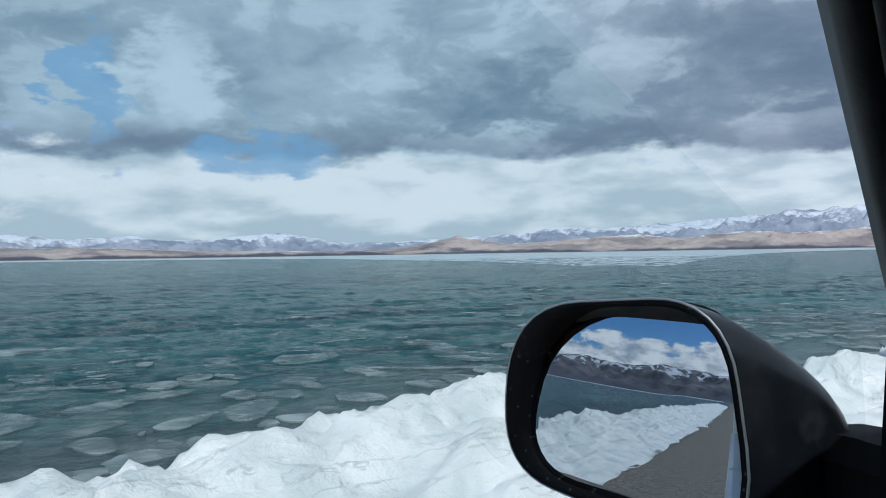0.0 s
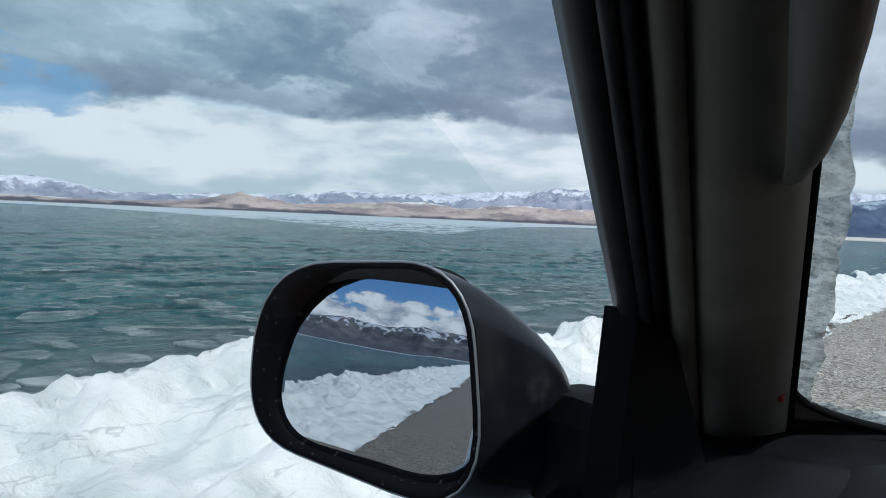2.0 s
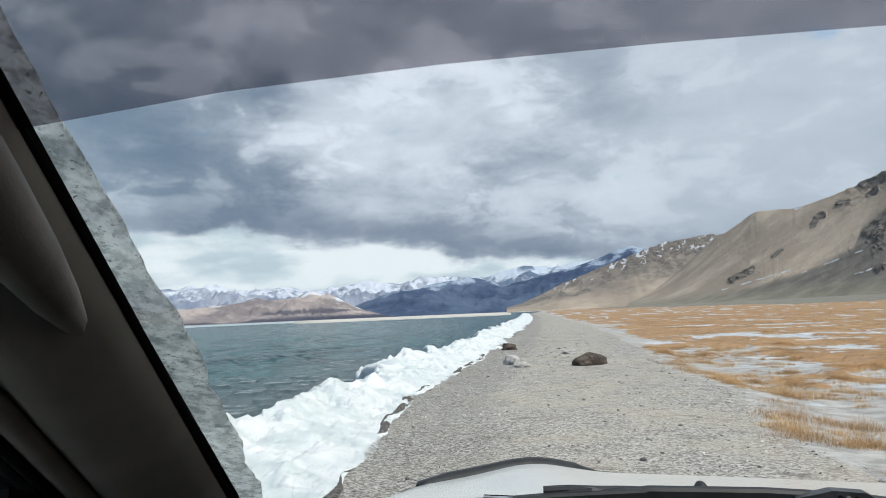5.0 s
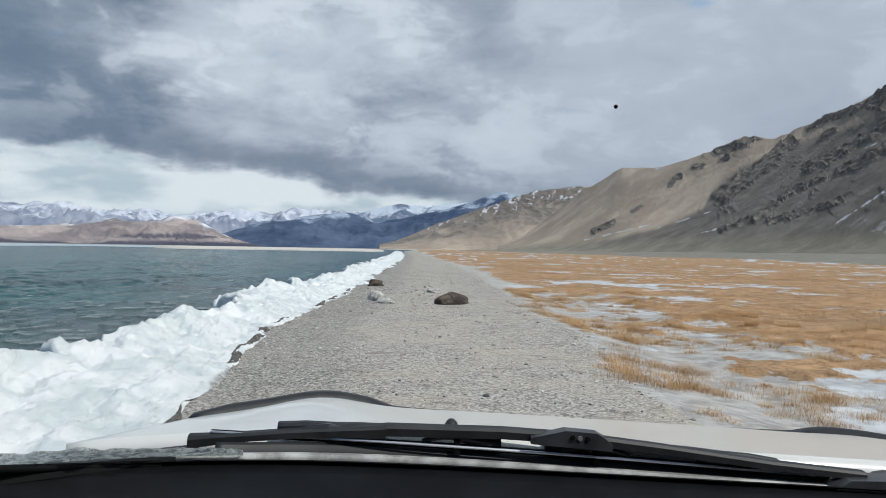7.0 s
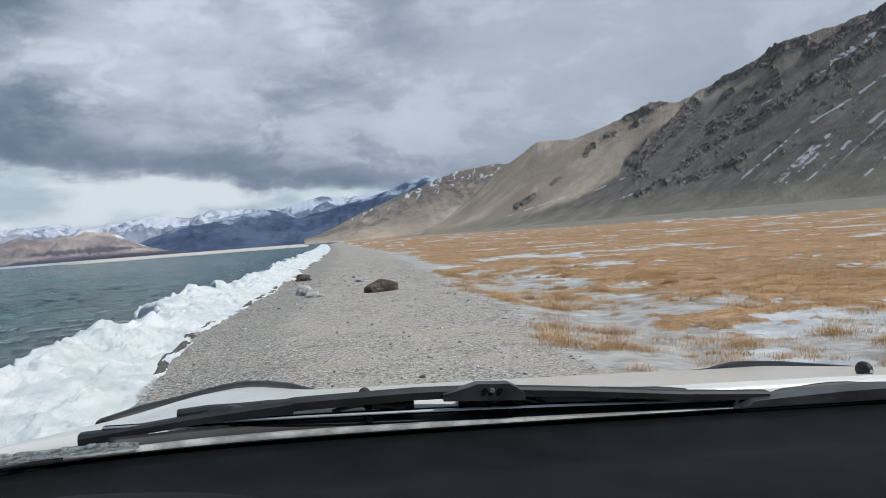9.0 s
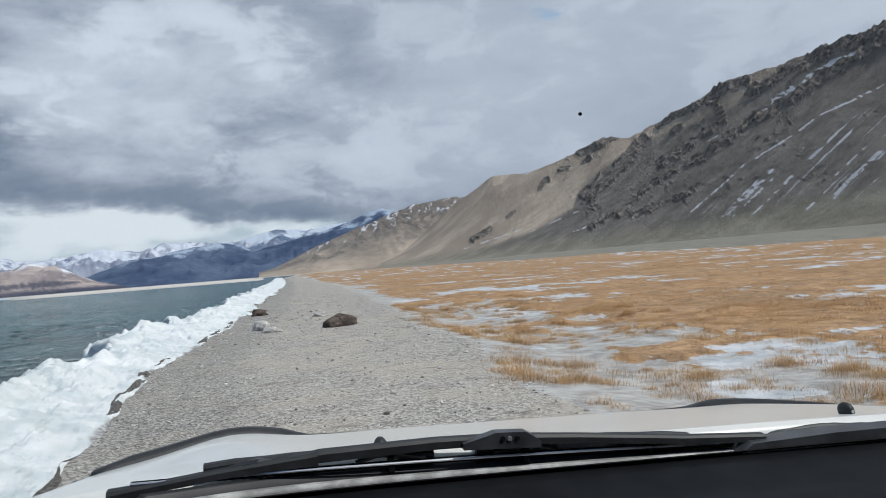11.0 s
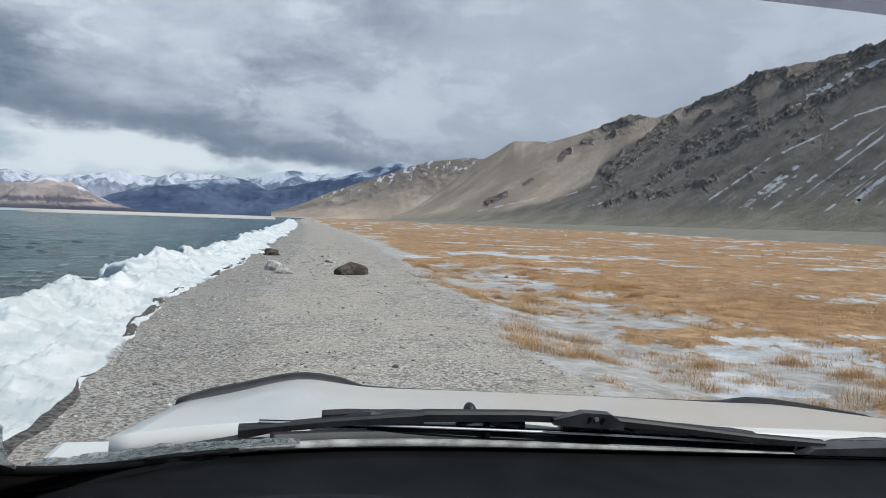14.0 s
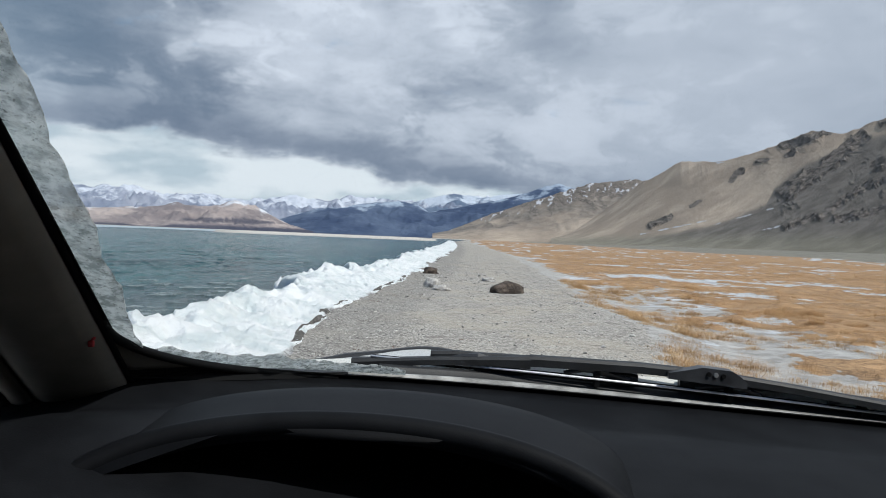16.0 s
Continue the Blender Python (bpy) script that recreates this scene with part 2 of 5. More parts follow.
def rock_colour(n, p):
    big, mid, fine = n.noise(p, 0.006, 8, 0.66), n.noise(p, 0.03, 8, 0.68), n.noise(p, 0.14, 8, 0.74)
    scree = n.mix(n.ramp(big, 0.4, 0.62), (0.37, 0.305, 0.245, 1), (0.54, 0.445, 0.355, 1))
    # scree darkened by the dark value, which carries near_look's cloud shade
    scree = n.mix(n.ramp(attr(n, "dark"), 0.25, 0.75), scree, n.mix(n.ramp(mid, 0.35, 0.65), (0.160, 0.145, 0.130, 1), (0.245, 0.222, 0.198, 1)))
    scree = n.mix(attr(n, "foot"), scree, n.mix(n.ramp(mid, 0.35, 0.65), (0.225, 0.208, 0.168, 1), (0.31, 0.288, 0.235, 1)))
    rock = n.mix(n.ramp(fine, 0.36, 0.64), (0.095, 0.085, 0.078, 1), (0.29, 0.255, 0.225, 1))
    c = n.mix(n.ramp(n.math("ADD", attr(n, "rock"), n.math("MULTIPLY", n.math("SUBTRACT", mid, 0.5), 0.5)), 0.35, 0.6), scree, rock)
    return n.mix(n.ramp(n.math("ADD", attr(n, "snow"), n.math("MULTIPLY", n.math("SUBTRACT", fine, 0.5), 0.9)), 0.45, 0.75), c, (0.56, 0.57, 0.60, 1))


MOUNTAIN = material("scree and crag", rock_colour, rough=0.95, spec=0.1, bump=(lambda n, p: n.noise(p, 0.1, 9, 0.76), 0.8, 6.0))


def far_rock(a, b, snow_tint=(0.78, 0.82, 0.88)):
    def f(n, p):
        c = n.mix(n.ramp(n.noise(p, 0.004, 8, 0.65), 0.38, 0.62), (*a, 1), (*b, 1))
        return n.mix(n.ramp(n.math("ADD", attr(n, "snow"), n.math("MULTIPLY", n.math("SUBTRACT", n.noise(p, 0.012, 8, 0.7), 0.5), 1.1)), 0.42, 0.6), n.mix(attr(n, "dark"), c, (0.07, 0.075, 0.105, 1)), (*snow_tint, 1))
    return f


# haze of distance is put into the blue and snowy ranges' base colours
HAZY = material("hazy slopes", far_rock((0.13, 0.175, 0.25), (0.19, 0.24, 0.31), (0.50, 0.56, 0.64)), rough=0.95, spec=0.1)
# cloud shade as well as haze darkens this base colour
BLUE_HAZE = material("slopes blued by haze", far_rock((0.050, 0.075, 0.135), (0.095, 0.13, 0.20), (0.34, 0.41, 0.50)), rough=0.95, spec=0.1)
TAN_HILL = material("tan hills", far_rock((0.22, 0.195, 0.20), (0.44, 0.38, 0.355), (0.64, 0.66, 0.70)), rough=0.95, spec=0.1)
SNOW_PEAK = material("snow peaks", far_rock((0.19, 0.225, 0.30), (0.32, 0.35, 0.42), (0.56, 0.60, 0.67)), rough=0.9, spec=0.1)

REAR = material("rear slopes", far_rock((0.075, 0.08, 0.10), (0.16, 0.16, 0.18), (0.50, 0.54, 0.62)), rough=0.95, spec=0.1)
# wet gravel, its dark tones also standing in for shade under the lip
BLUFF = material("wet gravel with undercut shade", two((0.03, 0.028, 0.026), (0.20, 0.185, 0.165), 18.0), rough=0.8, bump=(lambda n, p: n.noise(p, 26.0, 6, 0.7), 0.9, 0.04))


def bank_colour(n, p):
    """White glazed ice, greener and greyer where it is clear, cracked in long lines, gritty at the beach."""
    cloudy = n.mix(n.ramp(n.noise(p, 1.5, 8, 0.62, 0.6), 0.36, 0.62), (0.64, 0.70, 0.70, 1), (0.86, 0.875, 0.87, 1))
    cloudy = n.mix(n.ramp(n.noise(p, 14.0, 5, 0.7), 0.55, 0.75), cloudy, (0.76, 0.80, 0.80, 1))
    along_ = n.add("ShaderNodeMapping", {"Vector": p, "Scale": (1.0, 0.28, 1.0)}).outputs[0]
    line = n.math("ABSOLUTE", n.math("SUBTRACT", n.noise(along_, 1.3, 5, 0.6, 0.3), 0.5))
    cloudy = n.mix(n.ramp(line, 0.007, 0.0, 0.0, 0.5), cloudy, (0.34, 0.38, 0.39, 1))
    dirty = n.mix(n.ramp(n.noise(p, 9.0, 6, 0.7), 0.45, 0.6), (0.10, 0.09, 0.08, 1), (0.5, 0.5, 0.49, 1))
    return n.mix(n.ramp(attr(n, "grit"), 0.3, 0.9), cloudy, dirty)


SNOW = material("bank ice", bank_colour, rough=lambda n, p: n.ramp(n.noise(p, 3.0, 5, 0.6), 0.35, 0.65, 0.28, 0.65),
                bump=(lambda n, p: n.math("ADD", n.math("ABSOLUTE", n.math("SUBTRACT", n.noise(p, 4.5, 8, 0.66, 0.4), 0.5)), n.math("MULTIPLY", n.noise(p, 24.0, 6, 0.7), 0.22)), 0.75, 0.10))
FLOE = material("floe ice", two((0.15, 0.21, 0.22), (0.46, 0.52, 0.52), 2.1, 0.36, 0.70, 8.0), rough=0.45, Alpha=lambda n, p: n.ramp(n.noise(p, 1.1, 5, 0.6), 0.35, 0.68, 0.18, 0.62), bump=(lambda n, p: n.noise(p, 9.0, 4), 0.3, 0.02))
SHEET = material("lake ice", two((0.30, 0.38, 0.42), (0.52, 0.58, 0.62), 0.05), rough=0.5)


def water_height(n, p):
    s = n.add("ShaderNodeMapping", {"Vector": p, "Rotation": (0, 0, 0.5), "Scale": (1.0, 0.42, 1.0)}).outputs[0]
    return n.math("ADD", n.math("MULTIPLY", n.noise(s, 2.4, 6, 0.6, 0.4), 1.0), n.math("ADD", n.math("MULTIPLY", n.noise(s, 0.35, 3, 0.5), 1.6), n.math("MULTIPLY", n.noise(s, 8.0, 4, 0.6), 0.22)))


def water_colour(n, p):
    """Teal water, with the chop's lit crests and shaded troughs painted in."""
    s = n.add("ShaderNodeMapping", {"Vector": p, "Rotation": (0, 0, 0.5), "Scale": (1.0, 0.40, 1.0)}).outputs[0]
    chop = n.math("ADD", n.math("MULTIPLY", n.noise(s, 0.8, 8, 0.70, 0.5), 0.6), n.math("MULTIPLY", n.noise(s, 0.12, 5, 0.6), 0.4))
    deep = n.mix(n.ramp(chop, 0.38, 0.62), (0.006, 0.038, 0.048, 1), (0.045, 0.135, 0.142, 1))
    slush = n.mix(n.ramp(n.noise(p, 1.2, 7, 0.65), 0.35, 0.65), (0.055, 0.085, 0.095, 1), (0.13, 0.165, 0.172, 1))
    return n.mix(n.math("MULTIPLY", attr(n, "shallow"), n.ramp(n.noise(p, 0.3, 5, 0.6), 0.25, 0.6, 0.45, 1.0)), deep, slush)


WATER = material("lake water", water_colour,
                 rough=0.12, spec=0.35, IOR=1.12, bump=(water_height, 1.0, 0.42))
STONE = material("stones", lambda n, p: n.mix(n.add("ShaderNodeNewGeometry").outputs["Random Per Island"], (0.10, 0.095, 0.088, 1), (0.72, 0.69, 0.64, 1)), rough=0.85,
                 bump=(lambda n, p: n.noise(p, 60.0, 4), 0.3, 0.005))
STRAW = material("dry grass", lambda n, p: n.mix(n.ramp(attr(n, "tone"), 0.15, 0.85), n.mix(attr(n, "tip"), (0.30, 0.18, 0.09, 1), (0.56, 0.345, 0.165, 1)), n.mix(attr(n, "tip"), (0.52, 0.325, 0.155, 1), (0.80, 0.56, 0.31, 1))), rough=0.8, spec=0.2)
DULL_PAINT = material("dusty white cowl", two((0.22, 0.22, 0.21), (0.50, 0.50, 0.48), 30.0), rough=0.6)
HEATH = material("dead stalks", lambda n, p: n.mix(n.add("ShaderNodeNewGeometry").outputs["Random Per Island"], (0.075, 0.05, 0.04, 1), (0.24, 0.155, 0.115, 1)), rough=0.9, spec=0.2)
BOULDER = material("boulder", two((0.045, 0.034, 0.027), (0.16, 0.125, 0.10), 4.0, 0.42, 0.68), rough=0.95, bump=(lambda n, p: n.noise(p, 14.0, 8, 0.7), 0.9, 0.06))
PALE_STONE = material("pale stone", two((0.33, 0.31, 0.29), (0.56, 0.54, 0.50), 8.0), rough=0.9, bump=(lambda n, p: n.noise(p, 20.0, 6, 0.7), 0.6, 0.03))

PAINT = material("white car paint", two((0.70, 0.70, 0.67), (0.76, 0.76, 0.73), 4.0), rough=0.28, spec=0.5, **{"Coat Weight": 0.4, "Coat Roughness": 0.12})
BLACK = material("black plastic", two((0.010, 0.011, 0.012), (0.02, 0.021, 0.023), 30.0), rough=0.55, bump=(lambda n, p: n.noise(p, 400.0, 3), 0.15, 0.001))
DUSTY = material("dusty black plastic", two((0.022, 0.023, 0.026), (0.05, 0.052, 0.056), 25.0), rough=0.36)
RUBBER = material("rubber seal", (0.004, 0.0042, 0.0046), rough=0.7, spec=0.15)
DASH = material("dashboard skin", two((0.005, 0.0055, 0.0068), (0.0085, 0.0093, 0.011), 18.0), rough=0.62, spec=0.12, bump=(lambda n, p: n.noise(p, 700.0, 2), 0.2, 0.0008))
TRIM = material("pillar trim", two((0.155, 0.145, 0.124), (0.195, 0.182, 0.156), 12.0), rough=0.75, bump=(lambda n, p: n.noise(p, 900.0, 2), 0.15, 0.0006))
HANDLE = material("dark moulded plastic", two((0.10, 0.093, 0.080), (0.135, 0.126, 0.108), 20.0), rough=0.6, spec=0.3, bump=(lambda n, p: n.noise(p, 700.0, 2), 0.2, 0.0006))
LINER = material("headliner cloth", two((0.20, 0.195, 0.18), (0.25, 0.24, 0.22), 40.0), rough=0.95)
SHELL = material("mirror shell", two((0.008, 0.010, 0.014), (0.05, 0.055, 0.065), 16.0, 0.52, 0.78), rough=lambda n, p: n.ramp(n.noise(p, 22.0, 6, 0.65), 0.4, 0.7, 0.28, 0.5), spec=0.4, **{"Coat Weight": 0.15, "Coat Roughness": 0.1})
BEZEL = material("mirror bezel", lambda n, p: n.mix(n.ramp(n.add("ShaderNodeTexVoronoi", {"Vector": p, "Scale": 95.0}).outputs["Distance"], 0.20, 0.08), (0.004, 0.0045, 0.006, 1), (0.035, 0.037, 0.04, 1)), rough=0.7, spec=0.06)
CHROME = material("worn rim edge", (0.30, 0.32, 0.34), rough=0.45, metal=0.6)
STEEL = material("blade steel", (0.55, 0.56, 0.57), rough=0.35, metal=0.8)
MIRROR = material("mirror glass", (0.54, 0.58, 0.63), rough=0.0, metal=1.0)
RED = material("red sticker", (0.35, 0.02, 0.02), rough=0.6)
TYRE = material("tyre rubber", (0.02, 0.02, 0.02), rough=0.85)
GLASS_DARK = material("tinted glass", (0.01, 0.012, 0.014), rough=0.06, spec=0.6)


def pane(name, tint, gloss):
    m = bpy.data.materials.new(name)
    m.use_nodes = True
    n = Nodes(m.node_tree)
    o = n.add("ShaderNodeMixShader", {0: gloss})
    n.put(o.inputs[1], n.add("ShaderNodeBsdfTransparent", {"Color": (*tint, 1)}))
    n.put(o.inputs[2], n.add("ShaderNodeBsdfGlossy", {"Roughness": 0.02}))
    n.add("ShaderNodeOutputMaterial", {"Surface": o})
    return m


GLASS = pane("window glass", (0.95, 0.97, 0.97), 0.004)
TINT = pane("tint film", (0.63, 0.61, 0.63), 0.02)
FROST = bpy.data.materials.new("dirty frost")
FROST.use_nodes = True
fn = Nodes(FROST.node_tree)
place = fn.add("ShaderNodeNewGeometry").outputs["Position"]
dirt = fn.mix(fn.ramp(fn.noise(place, 90.0, 7, 0.68), 0.38, 0.60), (0.24, 0.26, 0.25, 1), (0.86, 0.88, 0.87, 1))
dirt = fn.mix(fn.ramp(fn.noise(place, 300.0, 3, 0.6), 0.60, 0.68), dirt, (0.12, 0.12, 0.11, 1))
rough_ice = fn.add("ShaderNodeBump", {"Height": fn.noise(place, 160.0, 5, 0.7), "Strength": 0.7, "Distance": 0.004}).outputs[0]
frost_mix = fn.add("ShaderNodeMixShader", {0: 0.72})
fn.put(frost_mix.inputs[1], fn.add("ShaderNodeBsdfDiffuse", {"Color": dirt, "Normal": rough_ice}))
fn.put(frost_mix.inputs[2], fn.add("ShaderNodeBsdfTranslucent", {"Color": dirt, "Normal": rough_ice}))
see = fn.add("ShaderNodeMixShader", {0: 0.62})
fn.put(see.inputs[1], fn.add("ShaderNodeBsdfTransparent", {"Color": (0.9, 0.92, 0.92, 1)}))
fn.put(see.inputs[2], frost_mix)
fn.add("ShaderNodeOutputMaterial", {"Surface": see})

# ---- building helpers ----
def hash2(ix, iy, seed):
    h = np.sin(ix * 127.1 + iy * 311.7 + seed * 74.7) * 43758.5453
    return h - np.floor(h)


def noise2(x, y, seed=0):
    """Smooth value noise, 0 to 1, for arrays."""
    ix, iy = np.floor(x), np.floor(y)
    fx, fy = x - ix, y - iy
    fx, fy = fx * fx * (3 - 2 * fx), fy * fy * (3 - 2 * fy)
    a, b = hash2(ix, iy, seed), hash2(ix + 1, iy, seed)
    c, d = hash2(ix, iy + 1, seed), hash2(ix + 1, iy + 1, seed)
    return (a * (1 - fx) + b * fx) * (1 - fy) + (c * (1 - fx) + d * fx) * fy


def fbm(x, y, octaves=5, seed=0, gain=0.5, ridged=False):
    total, amp, norm = 0.0, 1.0, 0.0
    for o in range(octaves):
        v = noise2(x * 2 ** o + 17.3 * o, y * 2 ** o - 9.1 * o, seed + o)
        if ridged:
            v = 1 - np.abs(2 * v - 1)
        total, norm, amp = total + amp * v, norm + amp, amp * gain
    return total / norm


def smooth(a, b, v):
    t = np.clip((v - a) / (b - a), 0, 1)
    return t * t * (3 - 2 * t)


def profile(pairs, v):
    p = sorted(pairs)
    return np.interp(v, [q[0] for q in p], [q[1] for q in p])


def sheet(name, grid, mat, smooth_shade=True, wrap=False, **values):
    """A mesh object from a rows x columns x 3 array of places; values become point attributes."""
    rows, cols, _ = grid.shape
    i = np.arange(rows * cols).reshape(rows, cols)
    if wrap:
        i = np.concatenate([i, i[:, :1]], 1)
    faces = np.stack([i[:-1, :-1], i[:-1, 1:], i[1:, 1:], i[1:, :-1]], -1).reshape(-1, 4)
    me = bpy.data.meshes.new(name)
    me.from_pydata(grid.reshape(-1, 3).tolist(), [], faces.tolist())
    me.polygons.foreach_set("use_smooth", [smooth_shade] * len(me.polygons))
    for k, v in values.items():
        me.attributes.new(k, "FLOAT", "POINT").data.foreach_set("value", np.ascontiguousarray(v, dtype=np.float32).ravel())
    me.materials.append(mat)
    return new(name, me)


def mesh_of(name, bm, mat, smooth_shade=False):
    me = bpy.data.meshes.new(name)
    bmesh.ops.recalc_face_normals(bm, faces=bm.faces)
    bm.to_mesh(me)
    bm.free()
    me.polygons.foreach_set("use_smooth", [smooth_shade] * len(me.polygons))
    me.materials.append(mat)
    return me


def part(name, bm, mat, parent, label="", smooth_shade=False):
    ob = new(name, bm if isinstance(bm, bpy.types.Mesh) else mesh_of(name, bm, mat, smooth_shade))
    ob.parent = parent
    return tagged(ob, label)


# ---- the land: shoreline along y, lake on the left, marsh on the right ----
WATER_Z = -0.45
ICE_IN = [(-200, -3.0), (-60, -2.6), (-8, -2.5), (5, -2.2), (9, -2.4), (13, -2.75), (17, -2.8), (25, -2.5), (40, -2.5), (70, -2.3), (110, -2.4), (170, -3.2), (400, -9)]
ICE_OUT = [(-200, -7), (-60, -6.5), (-12, -5.7), (0, -5.0), (5, -4.9), (8, -4.3), (11, -3.9), (14, -4.8), (17, -4.5), (21, -4.7), (27, -4.2), (40, -4.4), (65, -4.2), (110, -4.8), (170, -6.0), (400, -12)]
MARSH_IN = [(-200, 4.5), (-20, 3.2), (0, 2.9), (8, 2.9), (13, 2.9), (20, 3.3), (40, 3.6), (70, 4.2), (150, 2.8), (400, -2)]


def edge_in(y):
    return profile(ICE_IN, y) + 0.5 * (fbm(y * 0.45, y * 0 + 3.3, 4, 5) - 0.5) * np.clip(0.4 + np.abs(y) / 15, 0, 2)


def marsh_in(y):
    return profile(MARSH_IN, y) + 1.5 * (fbm(y * 0.22, y * 0 + 8.1, 4, 9) - 0.5)


def frozen(x, y):
    """Bare white ice on the marsh, 0 to 1."""
    d = x - marsh_in(y)
    return smooth(0.585, 0.64, fbm(x * 0.26, y * 0.30, 6, 78, 0.72) + 0.02 * smooth(20, 8, d)) * smooth(0.3, 1.5, d)


def meadow(x, y):
    """Standing dry grass on the marsh, 0 to 1."""
    d = x - marsh_in(y)
    near_ = d / (9.5 - 6.5 * smooth(14, 50, y))
    m = fbm(x * 0.34, y * 0.28, 6, 31, 0.70) - 0.22 + 0.45 * np.clip(near_, 0, 1.15)
    return smooth(0.49, 0.54, m) * smooth(0.0, 0.8, d) * (1 - frozen(x, y))


def land_z(x, y):
    r = np.hypot(x, y)
    lake = smooth(0.0, -2.6, x - edge_in(y))
    z = 0.10 * (fbm(x * 0.35, y * 0.35, 4, 2) - 0.5) - 1.6 * lake
    z = z - 0.22 * smooth(-0.3, 1.8, x - marsh_in(y)) * (1 - smooth(60, 300, r))
    z = z + 0.10 * (fbm(x * 0.5, y * 0.5, 4, 6) - 0.5) * smooth(0, 2, x - marsh_in(y))
    z = z + np.clip(x - 100, 0, None) * 0.0155
    near_ = (r < 140) & (x > marsh_in(y))
    return z + np.where(near_, 0.20 * meadow(x, y) * (fbm(x * 1.15, y * 1.0, 3, 81, 0.55) - 0.34), 0.0)


az_a = np.radians(np.concatenate([np.arange(-62, 100, 0.3), np.arange(100, 298, 1.5)]))
rad = np.concatenate([[0.05], np.geomspace(1.2, 4.9, 24), np.geomspace(5, 110, 260), np.geomspace(116, 4700, 50)])
A, Rr = np.meshgrid(az_a, rad)
X, Y = -np.sin(A) * Rr, np.cos(A) * Rr
Z = land_z(X, Y)
spit = smooth(1.0, 4.0, np.degrees(A)) * smooth(24.0, 17.0, np.degrees(A)) * smooth(360, 480, Rr) * smooth(2400, 900, Rr)
spit = np.maximum(spit, smooth(1600, 1750, Rr) * (np.degrees(A) > 0) * (np.degrees(A) < 200))
Z = np.where(spit > 0.02, np.maximum(Z, -1.6 + 1.9 * spit), Z)
right = X - marsh_in(Y)
grass, wet = meadow(X, Y), frozen(X, Y)
ground = sheet("ground", np.stack([X, Y, Z], -1), GROUND, wrap=True, marsh=smooth(-0.4, 0.4, right), grass=grass, ice=wet, coarse=smooth(3.0, 0.6, X - edge_in(Y)), rear_dark=smooth(3.0, -2.0, Y + 1.5 * (fbm(X * 0.5, Y * 0.4, 3, 88) - 0.5)),
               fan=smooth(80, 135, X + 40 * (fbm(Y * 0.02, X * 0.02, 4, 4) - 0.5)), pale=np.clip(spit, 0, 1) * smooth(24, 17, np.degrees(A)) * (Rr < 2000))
tagged(ground, "grey gravel beach with frozen marsh and scree plain", "ground", kind="structure")

# water and the far ice
def waves(x, y, r):
    """Short wind chop, damped among the floes along the shore and far out."""
    u, v = x * 0.88 - y * 0.48, x * 0.48 + y * 0.88
    h = fbm(u * 0.75, v * 0.28, 4, 301, 0.55, True) - 0.55 + 0.55 * (fbm(u * 2.1, v * 0.85, 4, 302, 0.6, True) - 0.55)
    off = profile(ICE_OUT, y) - x
    return 0.16 * h * (0.10 + 0.90 * smooth(2.5, 12, off)) * smooth(420, 160, r)


wa = np.radians(np.concatenate([np.arange(-6, 102, 0.30), np.arange(102, 200, 1.0)]))
wr = np.concatenate([np.geomspace(1.5, 3, 6)[:-1], np.geomspace(3, 330, 370), np.geomspace(345, 2600, 26)])
A, Rr = np.meshgrid(wa, wr)
X, Y = -np.sin(A) * Rr, np.cos(A) * Rr
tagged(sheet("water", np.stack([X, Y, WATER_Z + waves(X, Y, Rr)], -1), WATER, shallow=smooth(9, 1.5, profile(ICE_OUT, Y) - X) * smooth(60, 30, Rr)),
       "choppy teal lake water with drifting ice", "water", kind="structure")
fa = np.radians(np.arange(9, 179, 0.5))
inner = 88 + 280 * smooth(42, 76, np.degrees(fa)) + 420 * smooth(58, 88, np.degrees(fa)) + 520 * smooth(40, 24, np.degrees(fa)) + 50 * (fbm(fa * 9, fa * 0, 4, 77) - 0.5)
t = np.linspace(0, 1, 14)[:, None] ** 2
A, Rr = np.meshgrid(fa, np.zeros(14))
Rr = inner[None, :] * (1 - t) + 2000 * t
tagged(sheet("lake_ice_sheet", np.stack([-np.sin(A) * Rr, np.cos(A) * Rr, np.full_like(A, WATER_Z + 0.03)], -1), SHEET),
       "pale sheet of thin ice far out on the lake", "ice", kind="structure")


